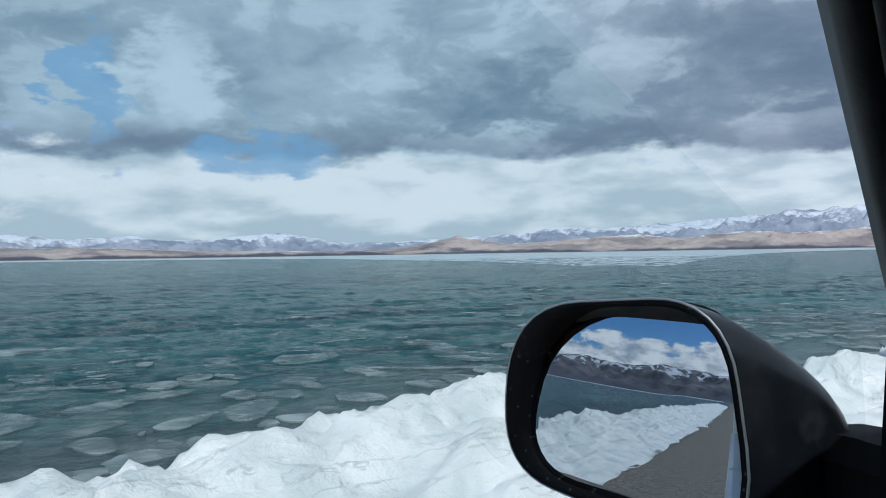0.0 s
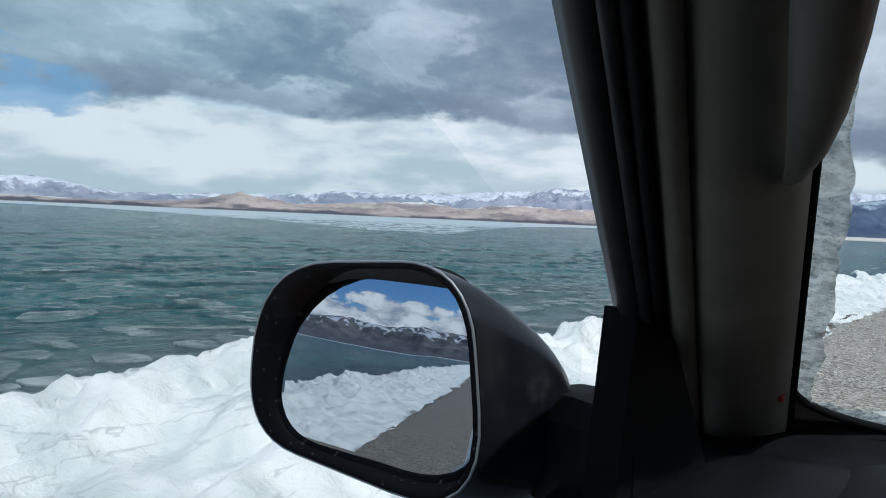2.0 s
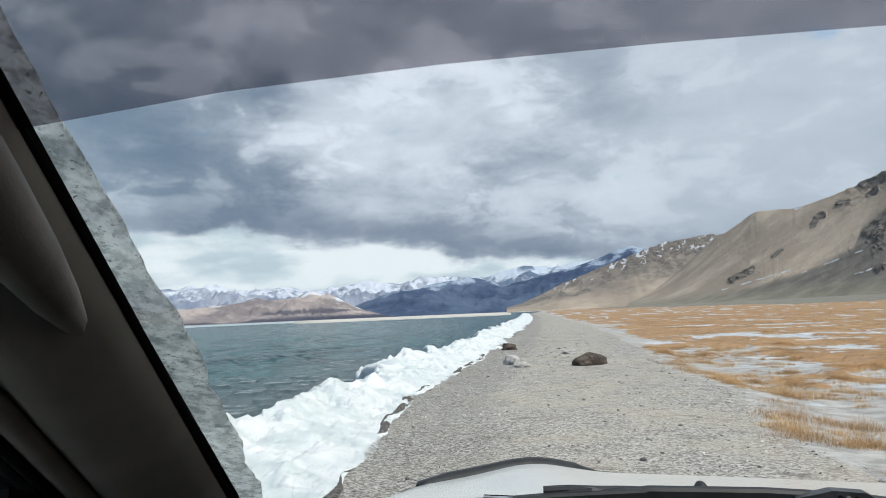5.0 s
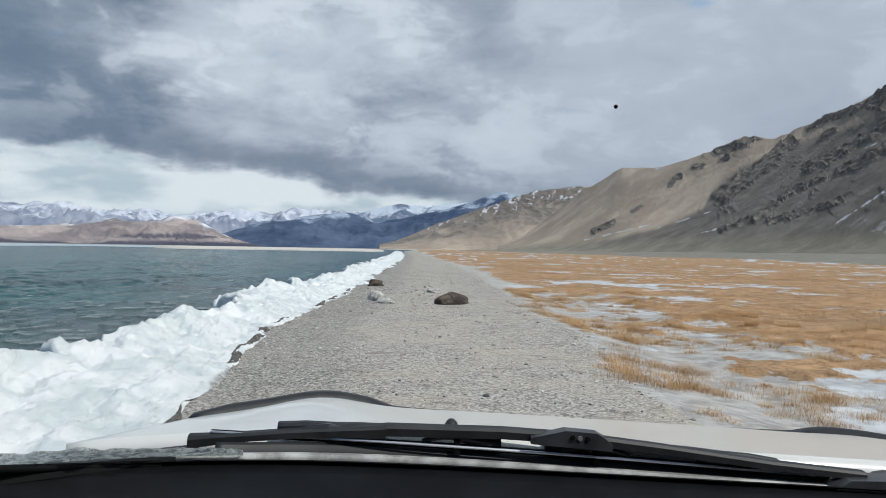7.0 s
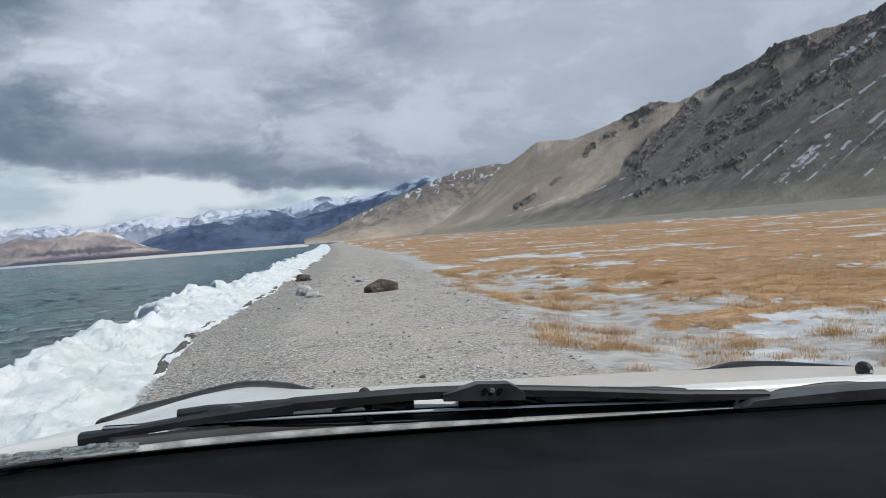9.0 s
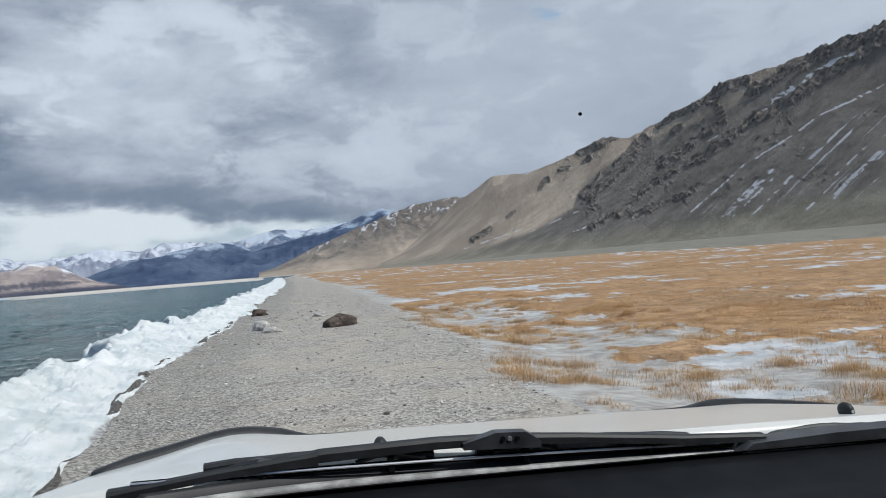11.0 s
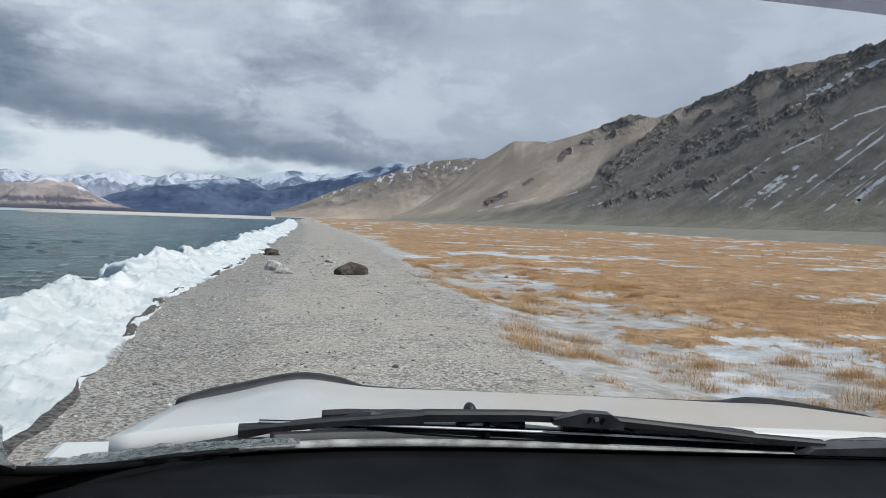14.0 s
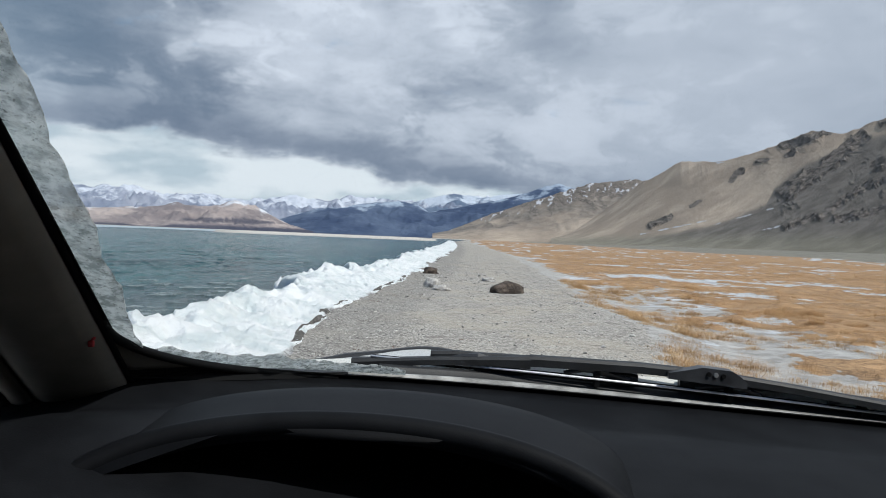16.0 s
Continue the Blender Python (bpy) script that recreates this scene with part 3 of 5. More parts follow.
# ---- mountains ----
def mountain(name, label, skyline, foot, ridge, mat, step=0.15, rows=70, rough=0.12, base=0.1, power=1.1, seed=1, look_of=None, jag=0.06, cell=0.012, facets=False):
    a = np.arange(min(p[0] for p in skyline), max(p[0] for p in skyline) + step, step)
    s = np.concatenate([np.linspace(0, 1, rows), [1.08, 1.2, 1.4]])
    A, S = np.meshgrid(a, s)
    rf, rr = foot(A), ridge(A)
    R2 = rf + (rr - rf) * S
    x, y = -np.sin(np.radians(A)) * R2, np.cos(np.radians(A)) * R2
    high = np.clip(S, 0, 1) ** 5
    soft = sum(profile(skyline, A + d) for d in np.linspace(-2.4, 2.4, 9)) / 9
    line = soft + (profile(skyline, A) * (1 + jag * (fbm(A * 1.3, A * 0, 5, seed, 0.6) - 0.5)) - soft) * high
    top = 1.6 + rr * np.tan(np.radians(line))
    low = land_z(rf * -np.sin(np.radians(A)), rf * np.cos(np.radians(A))) + base
    up = np.clip(S, 0, 1) ** power
    relief = fbm(x * cell, y * cell, 6, seed + 3, 0.52, True) - 0.55
    env = np.clip(np.sin(np.pi * np.clip(S, 0, 1)), 0, 1) ** 0.8
    z = low + (top - low) * (up + rough * relief * env) - np.clip(S - 1, 0, None) * (top - low) * 1.5
    el_v = np.degrees(np.arctan2(z - 1.6, R2))
    z[0, :] -= 0.8
    vals = look_of(A, S, el_v, x, y, relief) if look_of else {}
    if "lift" in vals:
        z = z + vals.pop("lift") * (top - low)
    ob = sheet(name, np.stack([x, y, z], -1), mat, not facets, **vals)
    return tagged(ob, label, "mountain", kind="structure")


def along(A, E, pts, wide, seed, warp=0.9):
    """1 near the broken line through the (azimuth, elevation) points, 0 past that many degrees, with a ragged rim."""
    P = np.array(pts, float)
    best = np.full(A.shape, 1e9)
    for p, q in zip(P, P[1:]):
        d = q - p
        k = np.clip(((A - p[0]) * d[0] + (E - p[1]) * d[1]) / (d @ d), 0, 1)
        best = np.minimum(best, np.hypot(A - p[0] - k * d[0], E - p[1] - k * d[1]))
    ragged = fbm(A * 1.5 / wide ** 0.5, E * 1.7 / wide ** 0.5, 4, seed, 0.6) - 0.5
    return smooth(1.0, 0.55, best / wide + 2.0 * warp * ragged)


# crag lines, like the snow lines below, placed to fit the camera's view
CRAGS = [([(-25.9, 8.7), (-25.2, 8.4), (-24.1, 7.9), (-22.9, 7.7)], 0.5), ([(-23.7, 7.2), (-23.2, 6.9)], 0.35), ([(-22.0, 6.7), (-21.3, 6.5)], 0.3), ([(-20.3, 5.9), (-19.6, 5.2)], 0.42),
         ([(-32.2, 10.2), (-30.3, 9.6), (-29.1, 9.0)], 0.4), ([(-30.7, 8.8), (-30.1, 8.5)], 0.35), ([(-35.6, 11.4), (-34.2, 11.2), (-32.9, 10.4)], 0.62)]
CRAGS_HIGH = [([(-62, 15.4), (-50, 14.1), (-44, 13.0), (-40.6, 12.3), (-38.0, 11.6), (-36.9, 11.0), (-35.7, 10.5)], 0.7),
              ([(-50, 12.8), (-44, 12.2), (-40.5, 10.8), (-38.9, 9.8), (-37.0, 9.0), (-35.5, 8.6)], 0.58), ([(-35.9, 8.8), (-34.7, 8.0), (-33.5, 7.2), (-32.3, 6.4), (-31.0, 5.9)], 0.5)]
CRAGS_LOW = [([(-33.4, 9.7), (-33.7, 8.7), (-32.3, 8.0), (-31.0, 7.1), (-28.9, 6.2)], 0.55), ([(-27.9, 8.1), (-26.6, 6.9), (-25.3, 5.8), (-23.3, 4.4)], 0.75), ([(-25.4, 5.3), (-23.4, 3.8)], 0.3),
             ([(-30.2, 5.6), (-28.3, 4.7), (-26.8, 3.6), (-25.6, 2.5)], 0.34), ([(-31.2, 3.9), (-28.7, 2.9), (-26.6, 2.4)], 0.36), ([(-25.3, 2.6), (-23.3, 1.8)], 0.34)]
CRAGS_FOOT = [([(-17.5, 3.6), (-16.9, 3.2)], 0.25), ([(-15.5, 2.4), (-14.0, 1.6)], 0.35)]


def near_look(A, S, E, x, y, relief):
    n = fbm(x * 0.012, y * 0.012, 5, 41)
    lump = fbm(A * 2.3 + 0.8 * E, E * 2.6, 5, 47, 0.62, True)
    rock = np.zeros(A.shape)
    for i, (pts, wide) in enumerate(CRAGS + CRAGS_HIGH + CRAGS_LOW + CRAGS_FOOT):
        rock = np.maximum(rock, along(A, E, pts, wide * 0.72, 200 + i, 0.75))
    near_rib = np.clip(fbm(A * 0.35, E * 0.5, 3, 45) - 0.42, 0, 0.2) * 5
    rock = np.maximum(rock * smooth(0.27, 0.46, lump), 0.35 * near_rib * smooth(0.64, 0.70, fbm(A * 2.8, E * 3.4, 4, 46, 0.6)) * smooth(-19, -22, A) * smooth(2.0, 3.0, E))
    # darker scree, with the cloud shade over it painted into the same value
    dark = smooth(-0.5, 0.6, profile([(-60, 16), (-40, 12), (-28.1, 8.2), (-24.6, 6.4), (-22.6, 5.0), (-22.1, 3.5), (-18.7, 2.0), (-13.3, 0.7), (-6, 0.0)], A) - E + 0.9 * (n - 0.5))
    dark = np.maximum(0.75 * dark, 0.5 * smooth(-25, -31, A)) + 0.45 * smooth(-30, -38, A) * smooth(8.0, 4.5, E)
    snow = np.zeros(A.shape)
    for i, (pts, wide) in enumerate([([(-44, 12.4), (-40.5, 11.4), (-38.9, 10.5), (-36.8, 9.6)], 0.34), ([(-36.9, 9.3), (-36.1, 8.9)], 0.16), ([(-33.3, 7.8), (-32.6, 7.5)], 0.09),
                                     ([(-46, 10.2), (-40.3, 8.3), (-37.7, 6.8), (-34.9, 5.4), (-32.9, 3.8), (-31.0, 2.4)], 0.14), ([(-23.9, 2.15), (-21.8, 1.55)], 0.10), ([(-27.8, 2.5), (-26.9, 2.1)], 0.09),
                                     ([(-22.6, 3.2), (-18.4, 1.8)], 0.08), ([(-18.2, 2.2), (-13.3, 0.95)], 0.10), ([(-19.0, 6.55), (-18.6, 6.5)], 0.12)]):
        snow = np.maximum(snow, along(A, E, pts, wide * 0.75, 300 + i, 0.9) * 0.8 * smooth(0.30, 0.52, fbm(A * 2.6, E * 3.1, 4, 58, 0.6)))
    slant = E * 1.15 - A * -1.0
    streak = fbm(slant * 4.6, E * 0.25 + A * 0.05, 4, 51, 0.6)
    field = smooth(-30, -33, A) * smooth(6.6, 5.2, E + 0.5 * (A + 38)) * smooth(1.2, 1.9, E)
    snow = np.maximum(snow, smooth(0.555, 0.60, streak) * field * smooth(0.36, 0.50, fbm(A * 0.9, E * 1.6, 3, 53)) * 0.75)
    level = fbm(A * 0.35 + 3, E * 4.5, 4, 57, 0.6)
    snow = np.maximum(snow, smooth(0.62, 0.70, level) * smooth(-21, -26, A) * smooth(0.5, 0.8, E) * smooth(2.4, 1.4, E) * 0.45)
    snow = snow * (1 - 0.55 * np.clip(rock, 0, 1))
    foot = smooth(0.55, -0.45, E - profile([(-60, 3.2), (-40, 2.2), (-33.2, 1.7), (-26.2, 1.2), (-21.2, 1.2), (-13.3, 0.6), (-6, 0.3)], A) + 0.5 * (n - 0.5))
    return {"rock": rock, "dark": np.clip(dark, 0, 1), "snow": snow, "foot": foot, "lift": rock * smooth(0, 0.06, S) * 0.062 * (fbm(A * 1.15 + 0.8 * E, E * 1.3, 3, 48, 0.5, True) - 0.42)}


def dust(amount, start, end, seed):
    """Snow that lies thicker towards the tops."""
    def f(A, S, E, x, y, relief):
        return {"snow": amount * smooth(start, end, S) + 0.3 * (fbm(x * 0.004, y * 0.004, 5, seed) - 0.5) * smooth(0.1, 0.5, S)}
    return f


def spur_look(A, S, E, x, y, relief):
    n = fbm(x * 0.01, y * 0.01, 5, 61)
    lump = fbm(A * 2.2, E * 2.4, 5, 67, 0.6, True)
    crest = smooth(0.62, 0.9, S + 0.5 * (n - 0.5)) * smooth(-3.0, -7.0, A)
    rock = np.maximum(crest * smooth(0.3, 0.5, lump), smooth(0.58, 0.66, fbm(A * 2.2 - E * 2, E * 1.8, 4, 68, 0.6)) * smooth(0.25, 0.6, S) * 0.8)
    return {"rock": rock, "dark": 0.35 + 0.5 * n * smooth(0.1, 0.6, S), "snow": 0.8 * smooth(0.55, 0.64, fbm(A * 4.5 + E * 3, E * 2.6, 4, 63, 0.6)) * smooth(0.55, 0.85, S), "lift": rock * 0.07 * (lump - 0.4)}


def range_foot(A):
    s = np.sin(np.radians(np.clip(-A, 0, 90))) / 430
    return 1 / np.sqrt(s * s + 1 / 1500 ** 2)


mountain("mountain_side", "dark scree mountain beside the marsh, cloud shade in its colour", [(-118, 9), (-95, 12), (-75, 14.5), (-58, 15), (-55, 14.8)], range_foot, lambda A: range_foot(A) * 1.52, MOUNTAIN, step=0.5, rows=80, rough=0.095, power=1.12, seed=21, look_of=near_look, jag=0.035, cell=0.007)
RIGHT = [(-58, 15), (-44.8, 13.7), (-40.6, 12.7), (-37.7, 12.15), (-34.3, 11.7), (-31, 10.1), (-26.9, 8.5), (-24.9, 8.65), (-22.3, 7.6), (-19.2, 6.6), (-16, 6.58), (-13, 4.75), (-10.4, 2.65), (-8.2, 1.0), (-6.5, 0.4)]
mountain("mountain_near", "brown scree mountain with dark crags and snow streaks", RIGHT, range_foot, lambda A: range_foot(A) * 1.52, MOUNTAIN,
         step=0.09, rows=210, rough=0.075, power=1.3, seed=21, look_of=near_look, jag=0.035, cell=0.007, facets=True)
mountain("mountain_spur", "tan rocky spur dropping to the lake shore", [(3.0, 0.3), (1.8, 0.6), (-1.7, 2.15), (-4.5, 3.1), (-7.3, 4.02), (-9.1, 4.65), (-12.3, 5.07), (-16, 4.8)],
         lambda A: A * 0 + 2350, lambda A: A * 0 + 2900, MOUNTAIN, rows=60, rough=0.2, seed=33, look_of=spur_look, jag=0.05, cell=0.008)
mountain("mountain_blue", "mountains with dusted tops, haze and cloud shade in their dark blue", [(27, 0.03), (21, 0.12), (17.5, 0.4), (15, 1.0), (13.5, 1.55), (12.1, 2.0), (10.4, 2.1), (8.7, 2.5), (5.8, 2.8), (4.3, 2.6), (3.4, 2.05), (1.6, 2.4), (-1.3, 3.0), (-3.4, 3.6), (-5.8, 4.4), (-6.9, 4.65), (-8.2, 4.3), (-10, 3.0)],
         lambda A: A * 0 + 2950, lambda A: A * 0 + 3450, BLUE_HAZE, step=0.1, rows=70, rough=0.42, seed=13, look_of=dust(0.5, 0.45, 1.05, 5), jag=0.05, cell=0.007)
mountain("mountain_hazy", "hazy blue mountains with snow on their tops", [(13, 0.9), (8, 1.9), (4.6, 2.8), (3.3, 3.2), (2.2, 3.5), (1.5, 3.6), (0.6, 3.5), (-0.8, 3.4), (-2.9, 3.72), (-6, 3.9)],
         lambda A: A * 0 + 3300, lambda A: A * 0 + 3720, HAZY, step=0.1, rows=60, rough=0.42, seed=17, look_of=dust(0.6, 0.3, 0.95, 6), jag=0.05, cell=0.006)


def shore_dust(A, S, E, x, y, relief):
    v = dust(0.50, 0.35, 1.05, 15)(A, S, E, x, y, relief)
    # cloud shadows on the hills, painted in as darker patches
    cloud_shade = smooth(0.56, 0.64, fbm(A * 0.16, E * 1.6, 4, 16, 0.55)) * smooth(0.75, 0.4, S)
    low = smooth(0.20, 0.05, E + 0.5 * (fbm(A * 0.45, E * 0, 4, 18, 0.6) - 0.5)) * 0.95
    return {"snow": v["snow"] - 0.3 * cloud_shade, "dark": np.maximum.reduce([cloud_shade * 0.8, low, smooth(0.42, 0.2, E + 0.2 * relief) * smooth(26, 18, A)])}


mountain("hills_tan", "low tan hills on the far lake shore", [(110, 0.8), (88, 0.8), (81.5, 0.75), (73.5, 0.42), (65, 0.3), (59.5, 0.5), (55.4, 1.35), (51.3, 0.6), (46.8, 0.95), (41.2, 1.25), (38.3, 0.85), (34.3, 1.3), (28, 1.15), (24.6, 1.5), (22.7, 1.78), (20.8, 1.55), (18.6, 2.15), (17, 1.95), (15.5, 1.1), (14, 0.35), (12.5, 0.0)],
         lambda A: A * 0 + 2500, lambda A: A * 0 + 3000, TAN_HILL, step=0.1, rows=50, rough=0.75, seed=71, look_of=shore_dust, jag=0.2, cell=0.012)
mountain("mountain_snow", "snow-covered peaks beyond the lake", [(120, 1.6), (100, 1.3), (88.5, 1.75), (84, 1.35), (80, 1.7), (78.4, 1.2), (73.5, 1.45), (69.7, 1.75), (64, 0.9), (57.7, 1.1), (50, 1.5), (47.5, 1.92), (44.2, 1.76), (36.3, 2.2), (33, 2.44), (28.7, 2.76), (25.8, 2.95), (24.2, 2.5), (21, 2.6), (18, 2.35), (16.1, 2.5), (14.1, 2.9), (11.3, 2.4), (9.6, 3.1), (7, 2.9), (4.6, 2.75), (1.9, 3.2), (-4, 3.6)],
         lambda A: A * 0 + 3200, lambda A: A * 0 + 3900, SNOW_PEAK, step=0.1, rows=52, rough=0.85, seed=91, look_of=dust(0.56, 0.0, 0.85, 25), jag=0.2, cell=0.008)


def rear_look(A, S, E, x, y, relief):
    """Dark slopes with snow lying in the gullies and on the tops."""
    gully = fbm(A * 0.9 + 0.5 * E, E * 1.1, 5, 36, 0.6, True)
    return {"snow": 0.55 * smooth(0.50, 0.70, gully) * smooth(0.30, 0.6, S) * smooth(1.05, 0.9, S) + 0.12 * smooth(0.6, 0.9, S), "dark": smooth(0.5, 0.15, S + 0.4 * relief) * 0.6, "lift": 0.07 * (gully - 0.5) * smooth(0, 0.3, S) * smooth(1.1, 0.9, S)}


mountain("mountain_rear", "snow-dusted mountains behind the lake's end", [(100, 1.2), (120, 1.7), (132, 2.1), (140, 2.9), (147, 2.6), (155, 3.7), (163, 3.4), (170, 4.3), (178, 3.6), (185, 4.2), (200, 6), (215, 7), (235, 9), (245, 9.5)],
         lambda A: 2300 - 900 * smooth(170, 240, A), lambda A: 3300 - 900 * smooth(170, 240, A), REAR, step=0.4, rows=70, rough=0.6, seed=55, look_of=rear_look, jag=0.15, cell=0.005)

# ---- the bank of shore ice ----
ys = np.concatenate([np.arange(-150, -40, 0.6), np.arange(-40, -8, 0.13), np.arange(-8, 32, 0.06), np.arange(32, 120, 0.25), np.arange(120, 400, 1.6)])
us = np.concatenate([np.linspace(0, 1, 64), [1.02, 1.03, 1.02, 1.0]])
U, V = np.meshgrid(us, ys)
e_in = edge_in(V) + 0.12
e_out = profile(ICE_OUT, V) + (0.9 + 0.7 * smooth(6, 10, V)) * (fbm(V * 0.42, V * 0 + 1.7, 3, 11) - 0.5) + (0.55 + 0.5 * smooth(6, 10, V)) * (fbm(V * 1.6, V * 0 + 5.7, 4, 12, 0.6) - 0.5)
Xb = e_in + (e_out - e_in) * np.clip(U, 0, 1)
billow = fbm(Xb * 0.9, V * 0.75, 2, 14, 0.4)
knobs = fbm(Xb * 2.4, V * 2.0, 3, 15, 0.5)
wrinkle = fbm(Xb * 5.5 + 0.9 * V, V * 1.5, 4, 25, 0.62, True)
fold = fbm(Xb * 1.7 + 0.5 * V, V * 0.45, 4, 26, 0.55, True)
far_on = smooth(4, 9, V)
crestline = smooth(0.40, 0.92, U) * (0.20 + 0.42 * fbm(V * 0.55, V * 0 + 2.2, 4, 16, 0.55)) * (0.38 - 0.16 * far_on)
lip = smooth(0.52, 0.86, U)
Zb = land_z(e_in, V) - 0.02 + smooth(0, 0.08, U) * 0.05 + 0.16 * smooth(0.05, 0.6, U) + 0.085 * (wrinkle - 0.5) * smooth(0, 0.1, U) * (1 - 0.5 * lip) + (0.24 - 0.07 * far_on) * (fold - 0.5) * smooth(0.05, 0.3, U)
Zb = Zb + lip * (0.42 * (billow - 0.40) + 0.20 * (knobs - 0.5)) + crestline
# round lumps with sharp creases between, coarse and fine, heaped towards the water
lumps = 1 - fbm(Xb * 0.85 + 0.3 * fbm(V * 0.9, Xb * 0.9, 3, 62), V * 0.7, 3, 61, 0.5, True)
clods = 1 - fbm(Xb * 2.6, V * 2.2, 4, 63, 0.6, True)
blocks = hash2(np.floor(Xb * 2.2 + 1.3 * fbm(Xb, V, 3, 64)), np.floor(V * 1.7 + 1.3 * fbm(Xb, V, 3, 65)), 66)
Zb = Zb + smooth(0.06, 0.30, U) * (0.23 * (lumps - 0.35) + (0.13 + 0.14 * lip) * (clods - 0.4) + 0.05 * (blocks - 0.5) * smooth(0.45, 0.6, fbm(Xb * 0.5, V * 0.4, 3, 67)))
Zb = np.where(U <= 0, land_z(e_in, V) - 0.08, Zb)
cols = {64: (0.06, 0.10), 65: (-0.10, 0.34), 66: (0.02, 0.60), 67: (0.10, 0.95)}
for c, (out_x, down) in cols.items():
    Xb[:, c] = Xb[:, 63] - out_x + 0.12 * (fbm(V[:, c] * 2.5, V[:, c] * 0 + c, 3, 18) - 0.5)
    Zb[:, c] = np.maximum(Zb[:, 63] - down, WATER_Z - 0.2)
grit = smooth(0.10, 0.0, U + 0.16 * (fbm(Xb * 3, V * 1.4, 4, 19) - 0.45)) * 0.8
bank = sheet("shore_ice_bank", np.stack([Xb, V, Zb], -1), SNOW, grit=grit)
tagged(bank, "heaped white shore ice along the waterline", "ice", kind="stuff")

# the gravel lip where the waves have cut the beach, coloured dark for the undercut's shade
yb = np.concatenate([np.arange(-40, -6, 0.1), np.arange(-6, 90, 0.05)])
ub = np.linspace(0, 1, 9)
U, V = np.meshgrid(ub, yb)
Xl = edge_in(V) - 0.10 + 0.22 * U * (0.35 + 1.1 * fbm(V * 0.7, V * 0 + 2.0, 3, 27)) + 0.10 * (fbm(V * 2.2, U * 2, 3, 28) - 0.5)
broken = smooth(0.47, 0.56, fbm(V * 0.33, U * 0.6, 4, 33, 0.6))
Zl = land_z(Xl, V) + np.sin(np.pi * U ** 0.6) * 0.12 * fbm(V * 1.1, U * 3, 4, 29, 0.6) * broken * (0.35 + 0.65 * smooth(6, 10, V)) - np.where((U == 0) | (U == 1), 0.03, 0.0) - 0.06 * (1 - broken)
tagged(sheet("gravel_lip", np.stack([Xl, V, Zl], -1), BLUFF), "wet gravel lip along the shore ice, undercut shade in its colour", "gravel", kind="stuff")

# ---- blocks of ice broken from the bank ----
def ice_block(x, y, size, seed):
    bm = bmesh.new()
    bmesh.ops.create_icosphere(bm, subdivisions=3, radius=1.0)
    for v in bm.verts:
        c = v.co.copy()
        k = 1 + 0.45 * noise.fractal(c * 1.2 + Vector((seed, 3, 0)), 0.8, 2.0, 4) - 0.25 * abs(noise.noise(c * 2.6 + Vector((0, seed, 0))))
        v.co = Vector((c.x * size, c.y * size * 0.8, max(c.z, -0.5) * size * 0.75)) * k
    ob = new("ice_block", mesh_of("ice_block", bm, SNOW, True))
    ob.matrix_world = pose(x, y, WATER_Z + 0.28 * size, 0, 0, seed * 67)
    return tagged(ob, "rounded white block of ice standing in the shallows", "ice block", "blocks along the shore ice")


block_rng = np.random.default_rng(23)
for i in range(34):
    by = 7 + 45 * block_rng.random() ** 1.3
    near_edge = float(profile(ICE_OUT, by)) - abs(block_rng.normal(0.0, 0.5)) + 0.1
    ice_block(near_edge, by, block_rng.uniform(0.16, 0.50), float(i))

# ---- floes ----
rng = np.random.default_rng(7)


def plate(name, n, thick, seed):
    r = np.random.default_rng(seed)
    bm = bmesh.new()
    ang_ = np.linspace(0, 2 * np.pi, n, endpoint=False) + r.uniform(-0.10, 0.10, n)
    rr = 0.9 + 0.16 * np.sin(ang_ * 2 + r.uniform(0, 6)) + 0.10 * np.sin(ang_ * 3 + r.uniform(0, 6)) + r.uniform(-0.06, 0.06, n)
    rings = []
    for scale, z in ((1.0, -thick), (1.03, 0.0), (0.96, 0.012), (0.86, 0.006)):
        rings.append([bm.verts.new((math.cos(a) * q * scale, math.sin(a) * q * 0.72 * scale, z)) for a, q in zip(ang_, rr)])
    for a, b in zip(rings, rings[1:]):
        for i in range(n):
            bm.faces.new((a[i], a[(i + 1) % n], b[(i + 1) % n], b[i]))
    bm.faces.new(rings[-1])
    bm.faces.new(rings[0][::-1])
    return mesh_of(name, bm, FLOE, False)


floes = [plate("ice_floe", 13 + i % 5, 0.05, 100 + i) for i in range(10)]
placed, tries = [], 0
while len(placed) < 290 and tries < 20000:
    tries += 1
    y = rng.uniform(-7, 26)
    lane = float(profile(ICE_OUT, y)) - 0.6
    out = abs(rng.normal(0, 1)) * 6.5
    x = lane - out
    size = min(rng.lognormal(math.log(0.42), 0.5), 1.25) * (0.85 + 0.03 * out)
    if y > 9 and rng.random() < 0.6:
        continue
    if all((x - a) ** 2 + (y - b) ** 2 > (0.74 * (size + c)) ** 2 for a, b, c in placed):
        placed.append((x, y, size))
for i, (x, y, size) in enumerate(placed):
    ob = new("ice_floe", floes[i % len(floes)])
    ob.matrix_world = pose(x, y, WATER_Z + 0.022, 0, 0, rng.uniform(0, 360)) @ Matrix.Diagonal((size, size, 1, 1))
    tagged(ob, "thin grey-white ice floe drifting in the shallows", "ice floe", "floes along the shore")


